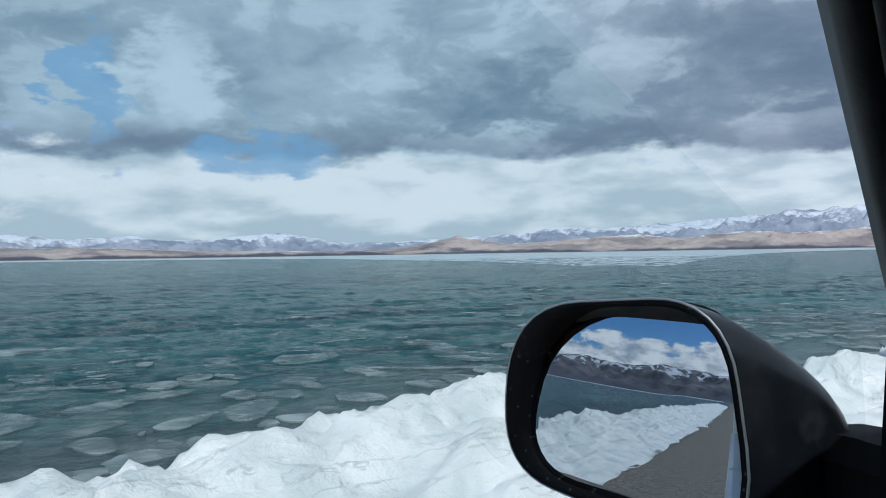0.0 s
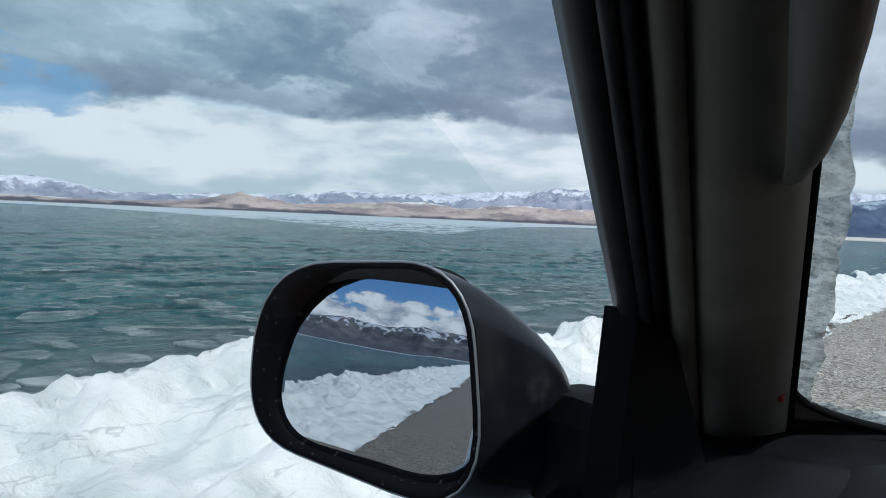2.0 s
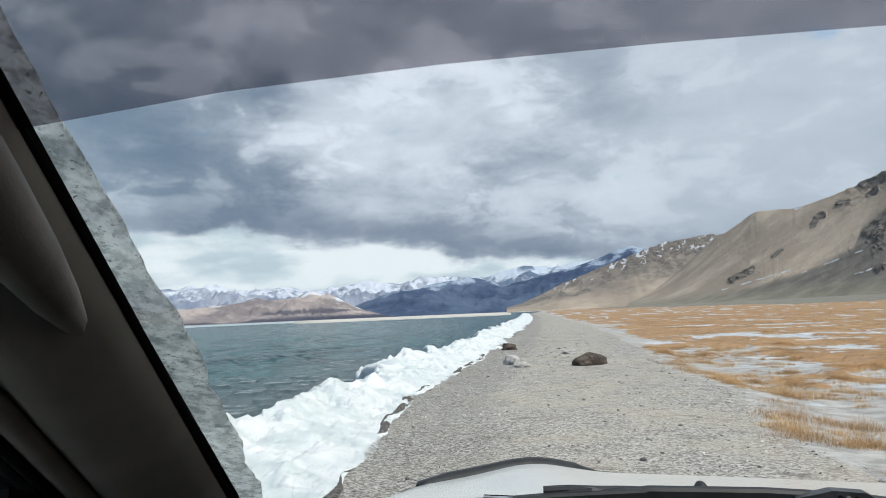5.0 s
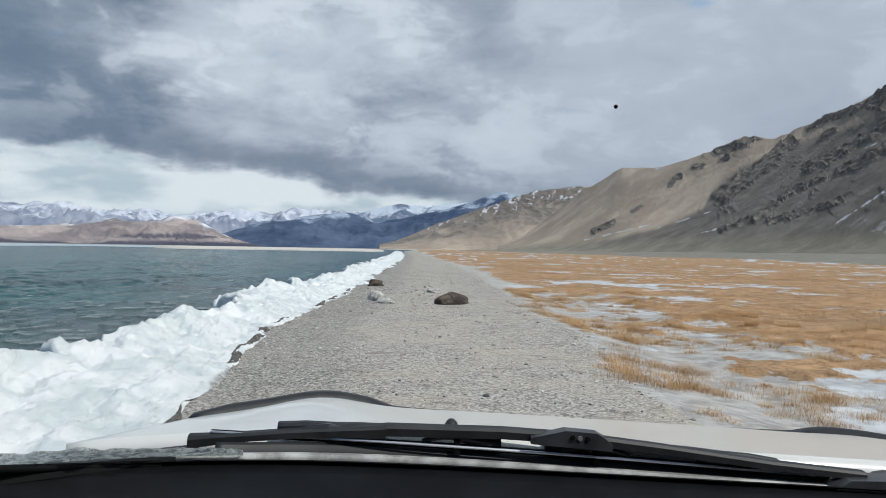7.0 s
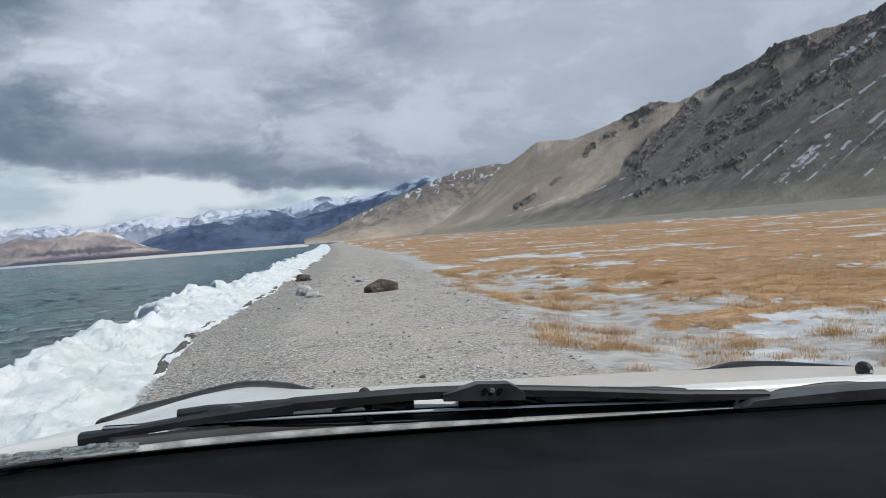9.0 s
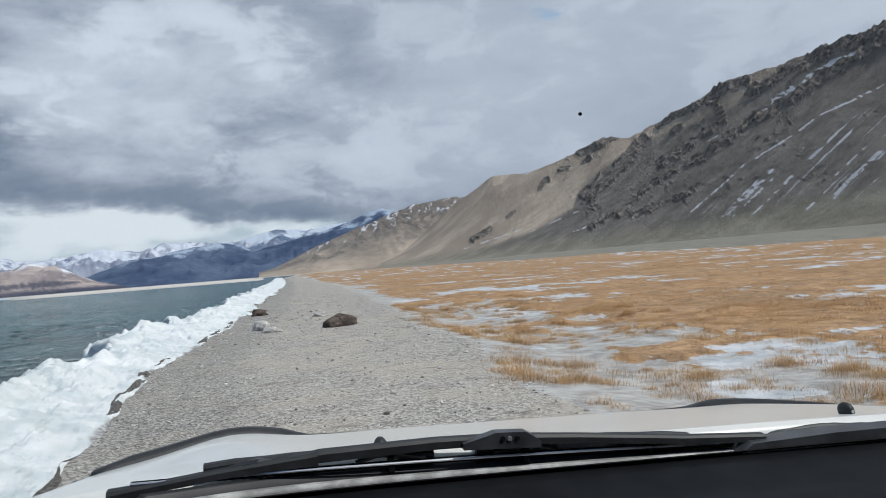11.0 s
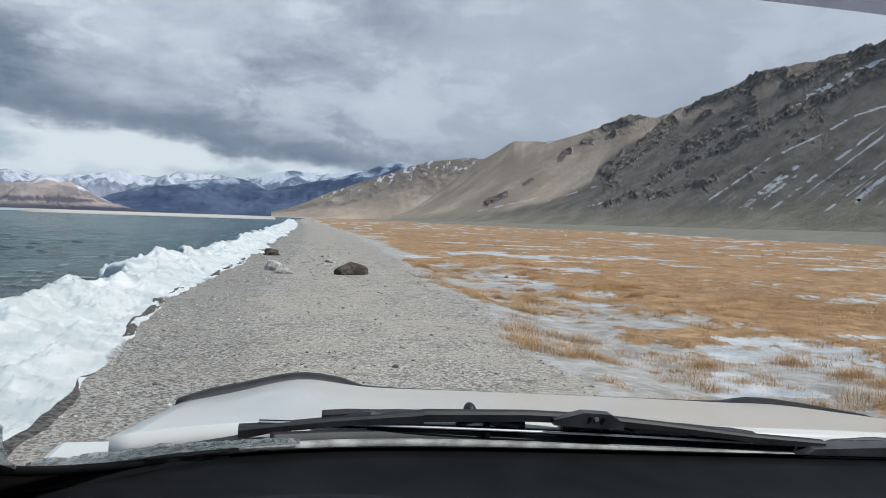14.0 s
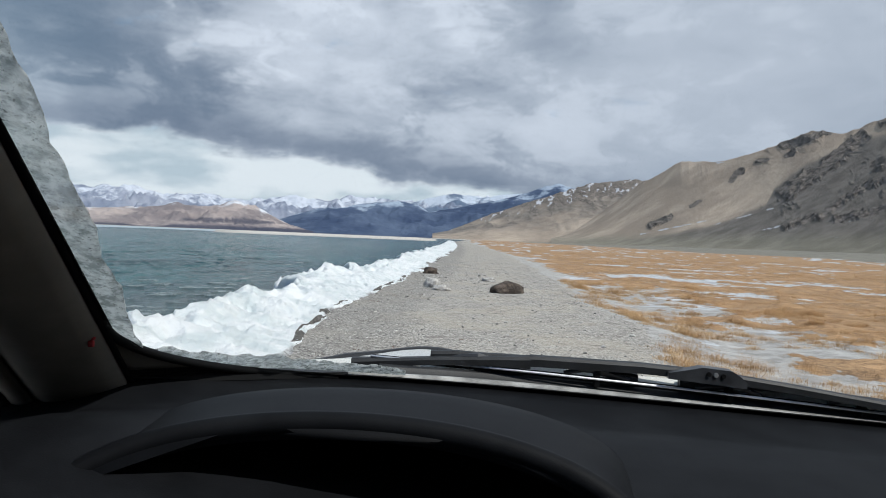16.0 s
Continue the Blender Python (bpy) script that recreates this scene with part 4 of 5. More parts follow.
def scatter(name, base_v, base_f, places, mat, label, category):
    """Many small pieces in one mesh: places are 4x4 arrays."""
    k = len(base_v)
    bv = np.concatenate([base_v, np.ones((k, 1))], 1)
    v = np.einsum("nij,kj->nki", places, bv)[..., :3].reshape(-1, 3)
    f = (np.array(base_f)[None] + (np.arange(len(places)) * k)[:, None, None]).reshape(-1, len(base_f[0]))
    me = bpy.data.meshes.new(name)
    me.from_pydata(v.tolist(), [], f.tolist())
    me.materials.append(mat)
    return tagged(new(name, me), label, category, kind="stuff")


def turns(n, yaw, sx, sy, sz, x, y, z, shear=0.0):
    c, s = np.cos(yaw), np.sin(yaw)
    m = np.zeros((n, 4, 4))
    m[:, 0, 0], m[:, 0, 1], m[:, 1, 0], m[:, 1, 1] = c * sx, -s * sy, s * sx, c * sy
    m[:, 2, 2], m[:, 3, 3] = sz, 1
    m[:, 0, 3], m[:, 1, 3], m[:, 2, 3] = x, y, z
    return m


# slush streaks further out
n = 300
y = rng.uniform(-25, 130, n)
x = -7 - np.abs(rng.normal(0, 1, n)) * 22 - np.clip(-y, 0, None)
hexa = [(math.cos(a), math.sin(a), 0.0) for a in np.linspace(0, 2 * np.pi, 8, endpoint=False)]
top = [(0.9 * a, 0.9 * b, 1.0) for a, b, _ in hexa]
slush_f = [(i, (i + 1) % 8, 8 + (i + 1) % 8, 8 + i) for i in range(8)] + [(8, 9, 10, 11), (8, 11, 12, 15), (12, 13, 14, 15)]
scatter("slush_streaks", np.array(hexa + top), slush_f, turns(n, rng.normal(1.2, 0.25, n), rng.uniform(0.3, 1.6, n), rng.uniform(0.05, 0.2, n), np.full(n, 0.02), x, y, np.full(n, WATER_Z)),
        FLOE, "streaks of slush drifting on the lake", "slush")

# ---- pebbles on the beach ----
bm = bmesh.new()
bmesh.ops.create_icosphere(bm, subdivisions=1, radius=1.0)
ico_v = np.array([v.co[:] for v in bm.verts])
ico_f = [[v.index for v in f.verts] for f in bm.faces]
bm.free()
ico_v = ico_v * np.random.default_rng(3).uniform(0.7, 1.1, (len(ico_v), 1))
n = 15000
y = 2.0 + 70 * rng.random(n) ** 2.2
lo, hi = edge_in(y) + 0.05, marsh_in(y) + 0.2
x = lo + (hi - lo) * rng.random(n)
s = rng.lognormal(math.log(0.0095), 0.55, n) * (0.8 + 0.03 * y) * np.clip((74 - y) / 45, 0.25, 1)
scatter("pebbles", ico_v, ico_f, turns(n, rng.uniform(0, 6.28, n), s, s * rng.uniform(0.6, 1, n), s * rng.uniform(0.4, 0.7, n), x, y, land_z(x, y) + 0.2 * s), STONE,
        "loose grey and white beach pebbles", "gravel")

# ---- dead stalks on the beach, dry grass on the marsh ----
blade_v = np.array([(-0.5, 0, 0, 1), (0.5, 0, 0, 1), (0.32, 0.12, 0.55, 1), (-0.32, 0.12, 0.55, 1), (0.0, 0.38, 1.0, 1)])
blade_f = np.array([(0, 1, 2), (0, 2, 3), (3, 2, 4)])


def tufts(name, xs, ys_, spread, height, width, blades, mat, label, category):
    """Clumps of bent blades, each clump with a tone of its own."""
    k = len(xs)
    idx = np.repeat(np.arange(k), blades)
    m = len(idx)
    px = xs[idx] + rng.normal(0, 1, m) * spread[idx]
    py = ys_[idx] + rng.normal(0, 0.8, m) * spread[idx]
    h = height[idx] * rng.uniform(0.35, 1.15, m) * np.clip(1.2 - 0.5 * np.hypot(px - xs[idx], py - ys_[idx]) / spread[idx], 0.15, 1.1)
    mats = turns(m, rng.uniform(0, 6.28, m), width[idx] * rng.uniform(0.6, 1.2, m), h * rng.uniform(0.3, 3.2, m), h * rng.uniform(0.5, 1.0, m), px, py, land_z(px, py) - 0.01)
    v = np.einsum("nij,kj->nki", mats, blade_v)[..., :3].reshape(-1, 3)
    f = (blade_f[None] + 5 * np.arange(m)[:, None, None]).reshape(-1, 3)
    me = bpy.data.meshes.new(name)
    me.from_pydata(v.tolist(), [], f.tolist())
    tone_ = np.clip(0.65 * rng.random(k)[idx] + 0.35 * rng.random(m), 0, 1)
    me.attributes.new("tone", "FLOAT", "POINT").data.foreach_set("value", np.repeat(tone_, 5).astype(np.float32))
    me.attributes.new("tip", "FLOAT", "POINT").data.foreach_set("value", np.tile([0, 0, 0.55, 0.55, 1.0], m).astype(np.float32))
    me.materials.append(mat)
    return tagged(new(name, me), label, category, kind="stuff")


n = 700
y = 4 + 40 * rng.random(n) ** 1.5
lo = edge_in(y)
x = lo + 0.3 + (marsh_in(y) - lo) * rng.random(n) ** 1.6 * 0.9
keep = fbm(x * 0.5, y * 0.35, 3, 37) > 0.45
x, y, n = x[keep], y[keep], int(keep.sum())
tufts("dead_stalks", x, y, rng.uniform(0.04, 0.16, n) + 0.004 * y, np.full(n, 0.028), np.full(n, 0.016), 55, HEATH, "low reddish-brown dead stalks on the gravel", "plants")


def strewn(n, near, far, reach, seed_pow=1.0):
    """Places over the marsh between two distances, nearer ones thicker."""
    r_ = near + (far - near) * rng.random(n) ** seed_pow
    a_ = np.radians(rng.uniform(-8, reach, n))
    x_, y_ = np.sin(a_) * r_, np.cos(a_) * r_
    on = x_ - marsh_in(y_) > 0.25
    return x_[on], y_[on]


# lone hummocks on the ice near the beach
x, y = strewn(2000, 4.5, 30, 62)
keep = (meadow(x, y) < 0.5) & (fbm(x * 0.35, y * 0.5, 3, 39) > 0.40)
x, y = x[keep], y[keep]
n = len(x)
tufts("grass_hummocks", x, y, rng.uniform(0.07, 0.28, n), rng.uniform(0.07, 0.20, n), 0.0032 + 0.00015 * np.abs(y), 190, STRAW, "hummocks of dry golden marsh grass", "grass")
# round bushes of grass where the marsh meets the beach
y = 6.5 + 26 * rng.random(60) ** 1.2
x = marsh_in(y) + 0.3 + 6.5 * rng.random(60) ** 1.4
n = len(x)
tufts("grass_bushes", x, y, rng.uniform(0.16, 0.34, n), rng.uniform(0.22, 0.36, n), np.full(n, 0.0042), 750, STRAW, "rounded bushes of dry brown grass at the marsh edge", "grass")
for label, count, near, far, blades, spread, high, wide_ in (("loose dry golden grass near the beach", 7500, 4.5, 22, 105, 0.20, 0.19, 0.0032), ("dry golden grass over the marsh", 9500, 20, 62, 40, 0.34, 0.20, 0.0060), ("far dry grass on the marsh", 8000, 58, 135, 18, 0.6, 0.30, 0.018)):
    x, y = strewn(count, near, far, 62, 1.25)
    keep = (meadow(x, y) > 0.35) & (fbm(x * 0.7, y * 0.5, 3, 43) > 0.40)
    x, y = x[keep], y[keep]
    n = len(x)
    tufts("dry_grass", x, y, spread * rng.uniform(0.4, 1.3, n), high * rng.uniform(0.35, 1.1, n) ** 1.2, np.full(n, wide_), blades, STRAW, label, "grass")


# ---- stones ----
def stone(name, place, size, mat, seed, label, group=""):
    bm = bmesh.new()
    bmesh.ops.create_icosphere(bm, subdivisions=4, radius=1.0)
    for v in bm.verts:
        c = v.co.copy()
        k = 1 + (0.16 if name == "boulder" else 0.34) * noise.fractal(c * 1.3 + Vector((seed, 0, 0)), 0.8, 2.0, 5) + 0.06 * noise.fractal(c * 6 + Vector((0, seed, 0)), 0.8, 2.0, 4)
        v.co = Vector((c.x * size[0], c.y * size[1], max(c.z, -0.35) * size[2])) * k
    ob = new(name, mesh_of(name, bm, mat, True))
    ob.matrix_world = pose(place[0], place[1], float(land_z(np.array(place[0]), np.array(place[1]))) + 0.22 * size[2], 0, 0, seed * 40)
    return tagged(ob, label, "rock", group)


stone("boulder", (1.1, 21.5), (0.62, 0.34, 0.27), BOULDER, 1.0, "rounded dark brown boulder on the grey gravel beach")
stone("pale_rock", (0.7, 27.0), (0.42, 0.25, 0.14), PALE_STONE, 2.3, "flat pale stone lying on the gravel")
stone("grey_rock", (-1.25, 22.5), (0.30, 0.22, 0.24), PALE_STONE, 3.1, "grey stone beside the shore ice", "stones by the ice")
stone("grey_rock", (-0.9, 21.4), (0.26, 0.18, 0.13), PALE_STONE, 4.6, "grey stone beside the shore ice", "stones by the ice")
stone("dark_rock", (-1.75, 31.0), (0.35, 0.25, 0.22), BOULDER, 5.2, "dark stone at the edge of the shore ice", "stones by the ice")

# ---- the car: the camera sits at its wheel ----
MID = 0.45           # the car's middle, across


def sweep(bm, pts, radius, sides=10, flat=1.0, up=(0, 0, 1)):
    pts = [Vector(p) for p in pts]
    rs = radius if isinstance(radius, (list, tuple)) else [radius] * len(pts)
    rings = []
    for i, p in enumerate(pts):
        d = (pts[min(i + 1, len(pts) - 1)] - pts[max(i - 1, 0)]).normalized()
        s = d.cross(Vector(up)).normalized()
        u = s.cross(d).normalized()
        rings.append([bm.verts.new(p + s * math.cos(a) * rs[i] + u * math.sin(a) * rs[i] * flat) for a in [2 * math.pi * k / sides for k in range(sides)]])
    for a, b in zip(rings, rings[1:]):
        for k in range(sides):
            bm.faces.new((a[k], a[(k + 1) % sides], b[(k + 1) % sides], b[k]))
    bm.faces.new(rings[0][::-1])
    bm.faces.new(rings[-1])
    return bm


def box(bm, lo, hi, bevel=0.0):
    made = bmesh.ops.create_cube(bm, size=1.0)["verts"]
    for v in made:
        v.co = Vector([lo[i] + (v.co[i] + 0.5) * (hi[i] - lo[i]) for i in range(3)])
    if bevel:
        bmesh.ops.bevel(bm, geom=list({e for v in made for e in v.link_edges}), offset=bevel, segments=2, affect="EDGES", profile=0.5)
    return bm


def loft(bm, rings, close=True, caps=True):
    made = [[bm.verts.new(p) for p in r] for r in rings]
    k = len(made[0])
    for a, b in zip(made, made[1:]):
        for i in range(k if close else k - 1):
            bm.faces.new((a[i], a[(i + 1) % k], b[(i + 1) % k], b[i]))
    if caps:
        bm.faces.new(made[0][::-1])
        bm.faces.new(made[-1])
    return made


def slab(bm, fn, us_, vs_, thick):
    """A curved panel: fn(u, v) gives the upper side; the lower side lies that much below."""
    n_u, n_v = len(us_), len(vs_)
    up_ = [[bm.verts.new(fn(u, v)) for v in vs_] for u in us_]
    dn = [[bm.verts.new(Vector(fn(u, v)) - Vector(thick)) for v in vs_] for u in us_]
    for g, flip in ((up_, False), (dn, True)):
        for i in range(n_u - 1):
            for j in range(n_v - 1):
                q = (g[i][j], g[i + 1][j], g[i + 1][j + 1], g[i][j + 1])
                bm.faces.new(q[::-1] if flip else q)
    rim = [(i, 0) for i in range(n_u)] + [(n_u - 1, j) for j in range(1, n_v)] + [(i, n_v - 1) for i in range(n_u - 2, -1, -1)] + [(0, j) for j in range(n_v - 2, 0, -1)]
    for (a, b), (c, d) in zip(rim, rim[1:] + rim[:1]):
        bm.faces.new((up_[a][b], up_[c][d], dn[c][d], dn[a][b]))
    return bm


car = tagged(new("car"), "white off-road car standing on the gravel beach, seen from inside", "car")
L1 = lambda z: Vector((-0.375, 0.347, 1.565)) + Vector((0.104, -0.429, 0.271)) * (float(z - 1.565) / 0.271)      # windscreen's side edge
L2 = lambda z: Vector((-0.479, 0.245, 1.580)) + Vector((0.119, -0.338, 0.198)) * (float(z - 1.58) / 0.198)      # door window's front edge
CABIN = Vector((0.60, -0.80, 0.0))


def pillar_strip(name, section, mat, label="", lo=1.30, hi=1.86, steps=18, smooth_shade=True):
    """A strip along the windscreen pillar. section: (across from door to windscreen, towards the cabin) pairs."""
    rings = []
    for k in range(steps + 1):
        z = lo + (hi - lo) * k / steps
        a, b = L2(z), L1(z)
        rings.append([a + (b - a) * u + CABIN * v for u, v in section])
    bm = bmesh.new()
    loft(bm, rings)
    return part(name, bm, mat, car, label, smooth_shade)


pillar_strip("pillar_core", [(0.03, -0.04), (0.03, -0.014), (0.99, -0.014), (0.99, -0.04)], RUBBER)
pillar_strip("door_frame", [(0.0, -0.03), (0.0, 0.002), (0.06, 0.008), (0.13, 0.006), (0.15, -0.03)], BLACK, "black door window frame")
pillar_strip("frame_lip", [(0.10, 0.0), (0.105, 0.010), (0.165, 0.012), (0.175, 0.0)], DUSTY)
pillar_strip("door_seal", [(0.18, -0.02), (0.18, 0.012), (0.20, 0.020), (0.235, 0.020), (0.25, 0.010), (0.25, -0.02)], RUBBER, "black rubber door seal")
pillar_strip("pillar_edge_trim", [(0.26, -0.02), (0.26, 0.014), (0.29, 0.024), (0.36, 0.026), (0.40, 0.018), (0.40, -0.02)], TRIM, "grey plastic pillar trim")
pillar_strip("pillar_trim", [(0.41, -0.03), (0.41, 0.016), (0.46, 0.030), (0.56, 0.036), (0.70, 0.032), (0.85, 0.022), (0.99, 0.008), (1.015, -0.004), (1.0, -0.03)], TRIM, "grey plastic pillar trim")
pillar_strip("screen_seal", [(1.0, -0.012), (1.005, 0.004), (1.045, 0.004), (1.05, -0.012)], RUBBER)

# the grab handle on the pillar
bm = bmesh.new()
mid_line = lambda z, u, v: L2(z) + (L1(z) - L2(z)) * u + CABIN * v
sweep(bm, [mid_line(z, u, v) for z, u, v in ((1.656, 0.80, 0.030), (1.660, 0.80, 0.040), (1.670, 0.79, 0.052), (1.685, 0.78, 0.060), (1.705, 0.77, 0.064), (1.75, 0.755, 0.066), (1.80, 0.74, 0.062), (1.84, 0.73, 0.048), (1.86, 0.73, 0.02))],
      [0.003, 0.006, 0.0095, 0.0125, 0.0145, 0.0165, 0.018, 0.018, 0.014], 16)
part("grab_handle", bm, HANDLE, car, "dark grab handle on the pillar", True)

# sail panel of the door, in front of the window
bm = bmesh.new()
loft(bm, [[(-0.480 - o, 0.290, 1.560), (-0.465 - o, 0.33, 1.54), (-0.43 - o, 0.50, 1.20), (-0.496 - o, 0.285, 1.20), (-0.490 - o, 0.285, 1.38)] for o in (0.0, 0.03)])
part("sail_panel", bm, RUBBER, car, "black triangular panel behind the mirror")

# windscreen, its tint film and its frost
def base_at(x):
    """The foot of the glass: how far ahead, and how high."""
    k = abs((x - MID) / 0.87)
    return 0.84 - 0.22 * min(k, 1.05) ** 5, 1.371 + 0.024 * min(k, 1.05) ** 5 - 0.05 * (min(max(x, -0.42), 1.32) - 0.1)


base_y = lambda x: base_at(x)[0]


def screen(u, v, lift=0.0):
    """u across from the driver's side, v up the glass."""
    x0 = -0.436 + u * 2 * (MID + 0.436)
    y0, z0 = base_at(x0)
    x1 = -0.26 + u * 2 * (MID + 0.26)
    return Vector((x0 + (x1 - x0) * v, y0 + (-0.13 - y0) * v, z0 + (1.866 - z0) * v)) + Vector((0, 0.45, 0.89)) * lift


bm = bmesh.new()
slab(bm, lambda u, v: screen(u, v), np.linspace(0, 1, 21), np.linspace(0, 1, 12), (0, 0.002, 0.004))
part("windscreen", bm, GLASS, car, "clear windscreen with frost along its edge")
bm = bmesh.new()
v_at = lambda u: (base_y(-0.42 + u * 2 * (MID + 0.42)) - 0.090 - 0.012 * min(1.0, 3 * u) + 0.02 * max(0.0, u - 0.3)) / (0.13 + base_y(-0.42 + u * 2 * (MID + 0.42)))
slab(bm, lambda u, v: screen(u, v_at(u) * (1 - v) + v, -0.007), np.linspace(0, 1, 21), np.linspace(0, 1, 6), (0, 0.0006, 0.0012))
part("tint_band", bm, TINT, car, "smoked tint band across the windscreen's top")

bm = bmesh.new()
rows_ = []
for k in range(90):
    q = k / 89
    v = 0.02 + 0.96 * q
    y = screen(0, v).y
    wide = float(np.interp(y, [0.0, 0.14, 0.21, 0.38, 0.50, 0.58], [0.016, 0.022, 0.032, 0.034, 0.030, 0.028])) * (0.78 + 0.16 * noise.fractal(Vector((q * 18, 0, 0)), 0.8, 2, 5) + 0.04 * math.sin(q * 41))
    ring = []
    for j in range(9):
        p = screen(0, v, 0.003) + Vector((max(wide, 0.006) * j / 8, 0, 0))
        ring.append(p + Vector((0, 0.5, 0.86)) * (0.005 * math.sin(math.pi * (0.12 + 0.88 * j / 8)) * (0.7 + 0.8 * abs(noise.noise(p * 120)))))
    ring += [screen(0, v, 0.001) + Vector((max(wide, 0.006), 0, 0)), screen(0, v, 0.001)]
    rows_.append(ring)
loft(bm, rows_)
part("edge_frost", bm, FROST, car, "dirty grey ice frozen along the glass edge", True)
bm = bmesh.new()
rows_ = []
for k in range(70):
    q = k / 69
    u = 0.012 + 0.14 * q
    high = (0.042 * (1 - q) ** 0.5 + 0.004) * (0.8 + 0.35 * noise.fractal(Vector((q * 11, 5, 0)), 0.8, 2, 4))
    ring = []
    for j in range(7):
        p = screen(u, high / 0.73 * j / 6, 0.003)
        ring.append(p + Vector((0, 0.5, 0.86)) * 0.006 * math.sin(math.pi * (0.15 + 0.85 * j / 6)) * (0.6 + 0.8 * abs(noise.noise(p * 120))))
    ring += [screen(u, high / 0.73, 0.001), screen(u, 0, 0.001)]
    rows_.append(ring)
loft(bm, rows_)
part("sill_frost", bm, FROST, car, "dirty grey ice in the windscreen's lower corner", True)
bm = bmesh.new()
bmesh.ops.create_icosphere(bm, subdivisions=2, radius=0.0008, matrix=Matrix.Translation(screen(0.28, 0.645, 0.002)))
part("insect_speck", bm, RUBBER, car, "dark speck stuck on the glass", True)

bm = bmesh.new()
slab(bm, lambda u, v: screen(u, 0.001 + 0.012 * v, -0.006), np.linspace(0, 1, 41), np.linspace(0, 1, 3), (0, 0.0006, 0.0012))
part("screen_frit", bm, RUBBER, car, "black band along the windscreen's foot")

bm = bmesh.new()
slab(bm, lambda u, v: screen(-0.022 + 0.025 * u, 0.005 + 0.97 * v, -0.005), np.linspace(0, 1, 4), np.linspace(0, 1, 14), (0, 0.0006, 0.0012))
part("glass_seal", bm, RUBBER, car, "black rubber seal down the windscreen's side")

# the pillar's foot rounds off the lower corner of the glass
bm = bmesh.new()
bend = [((1 - k / 16) ** 2, (k / 16) ** 2) for k in range(17)]
rings = [[screen(-0.02, 0.18 * b, -0.016), screen(0.100 * c - 0.004 * (1 - c), 0.15 * b + 0.003, -0.009), screen(0.100 * c, 0.15 * b + 0.003, -0.005), screen(-0.02, 0.18 * b, -0.004)] for b, c in bend]
loft(bm, rings[:10])
part("pillar_foot", bm, TRIM, car, "grey plastic foot of the pillar trim", True)
bm = bmesh.new()
loft(bm, rings[9:])
part("glass_corner", bm, RUBBER, car, "black corner of the windscreen's edge")
bm = bmesh.new()
sweep(bm, [screen(0.105 * c + 0.001, 0.15 * b + 0.005, -0.008) for b, c in bend], 0.0045, 8)
part("corner_seal", bm, RUBBER, car, "black rubber seal round the glass corner", True)

# dashboard with the instrument hood
bm = bmesh.new()


def dash_top(u, v):
    x = -0.56 + 2.02 * u
    y0, z0 = base_at(max(-0.42, min(x, 2 * MID + 0.42)))
    y = y0 - 0.004 - 0.72 * v
    z = z0 - 0.004 - 0.014 * math.sin(math.pi * min(v * 4, 1)) - 0.16 * max(0.0, v - 0.3) ** 1.5 - 0.05 * max(0.0, -0.42 - x) * 4
    return (x, y, z)


slab(bm, dash_top, np.linspace(0, 1, 60), np.linspace(0, 1, 26), (0, 0, 0.05))
part("dashboard", bm, DASH, car, "black grained dashboard top", True)
bm = bmesh.new()
rings = []
for v in np.linspace(0, 1, 14):
    y = 0.70 - 0.30 * v
    lift = 0.085 * float(smooth(0, 0.6, v))
    ring = []
    for a in np.linspace(0, math.pi, 30):
        ring.append(Vector((-0.172 - math.cos(a) * (0.26 - 0.05 * v), y - 0.06 * (1 - math.sin(a)) * v, 1.345 + lift * math.sin(a) ** 0.7)))
    rings.append(ring + [p - Vector((0, 0, 0.012)) for p in ring[::-1]])
loft(bm, rings)
part("instrument_hood", bm, DASH, car, "arched black hood over the instruments", True)
bm = bmesh.new()
sweep(bm, [Vector((-0.172 - math.cos(a) * 0.215, 0.405 - 0.06 * (1 - math.sin(a)), 1.345 + 0.084 * math.sin(a) ** 0.75)) for a in np.linspace(0.05, math.pi - 0.05, 36)], 0.009, 10)
part("hood_lip", bm, DASH, car, "", True)
bm = bmesh.new()
box(bm, (-0.37, 0.45, 1.18), (0.03, 0.50, 1.345), 0.02)
part("instrument_panel", bm, RUBBER, car, "unlit black instrument panel")
bm = bmesh.new()
bmesh.ops.create_uvsphere(bm, u_segments=16, v_segments=8, radius=1.0, matrix=pose(-0.09, 0.615, 1.372) @ Matrix.Diagonal((0.015, 0.010, 0.005, 1)))
part("sun_sensor", bm, BLACK, car, "small oval light sensor", True)
bm = bmesh.new()
for a in (0, 0.9):
    box(bm, (-0.416 + 0.003 * a, 0.480, 1.463 + 0.007 * a), (-0.411 + 0.001 * a, 0.484, 1.469 + 0.006 * a), 0.0012)
part("sticker", bm, RED, car, "small red sticker at the pillar foot")

# bonnet
def bonnet_z(x, y):
    k = (x - MID) / 0.86
    z = 1.380 - 0.172 * (y - 0.961) - 0.052 * (x - 0.089) - 0.040 * abs(k) ** 4 - 0.05 * max(0.0, y - 1.5) ** 2 * 6
    for c in (-0.17, 2 * MID + 0.17):
        z += (0.022 if c < MID else 0.008) * math.exp(-((x - c) / 0.11) ** 2) * float(smooth(0.9, 1.3, y))
    return float(z)


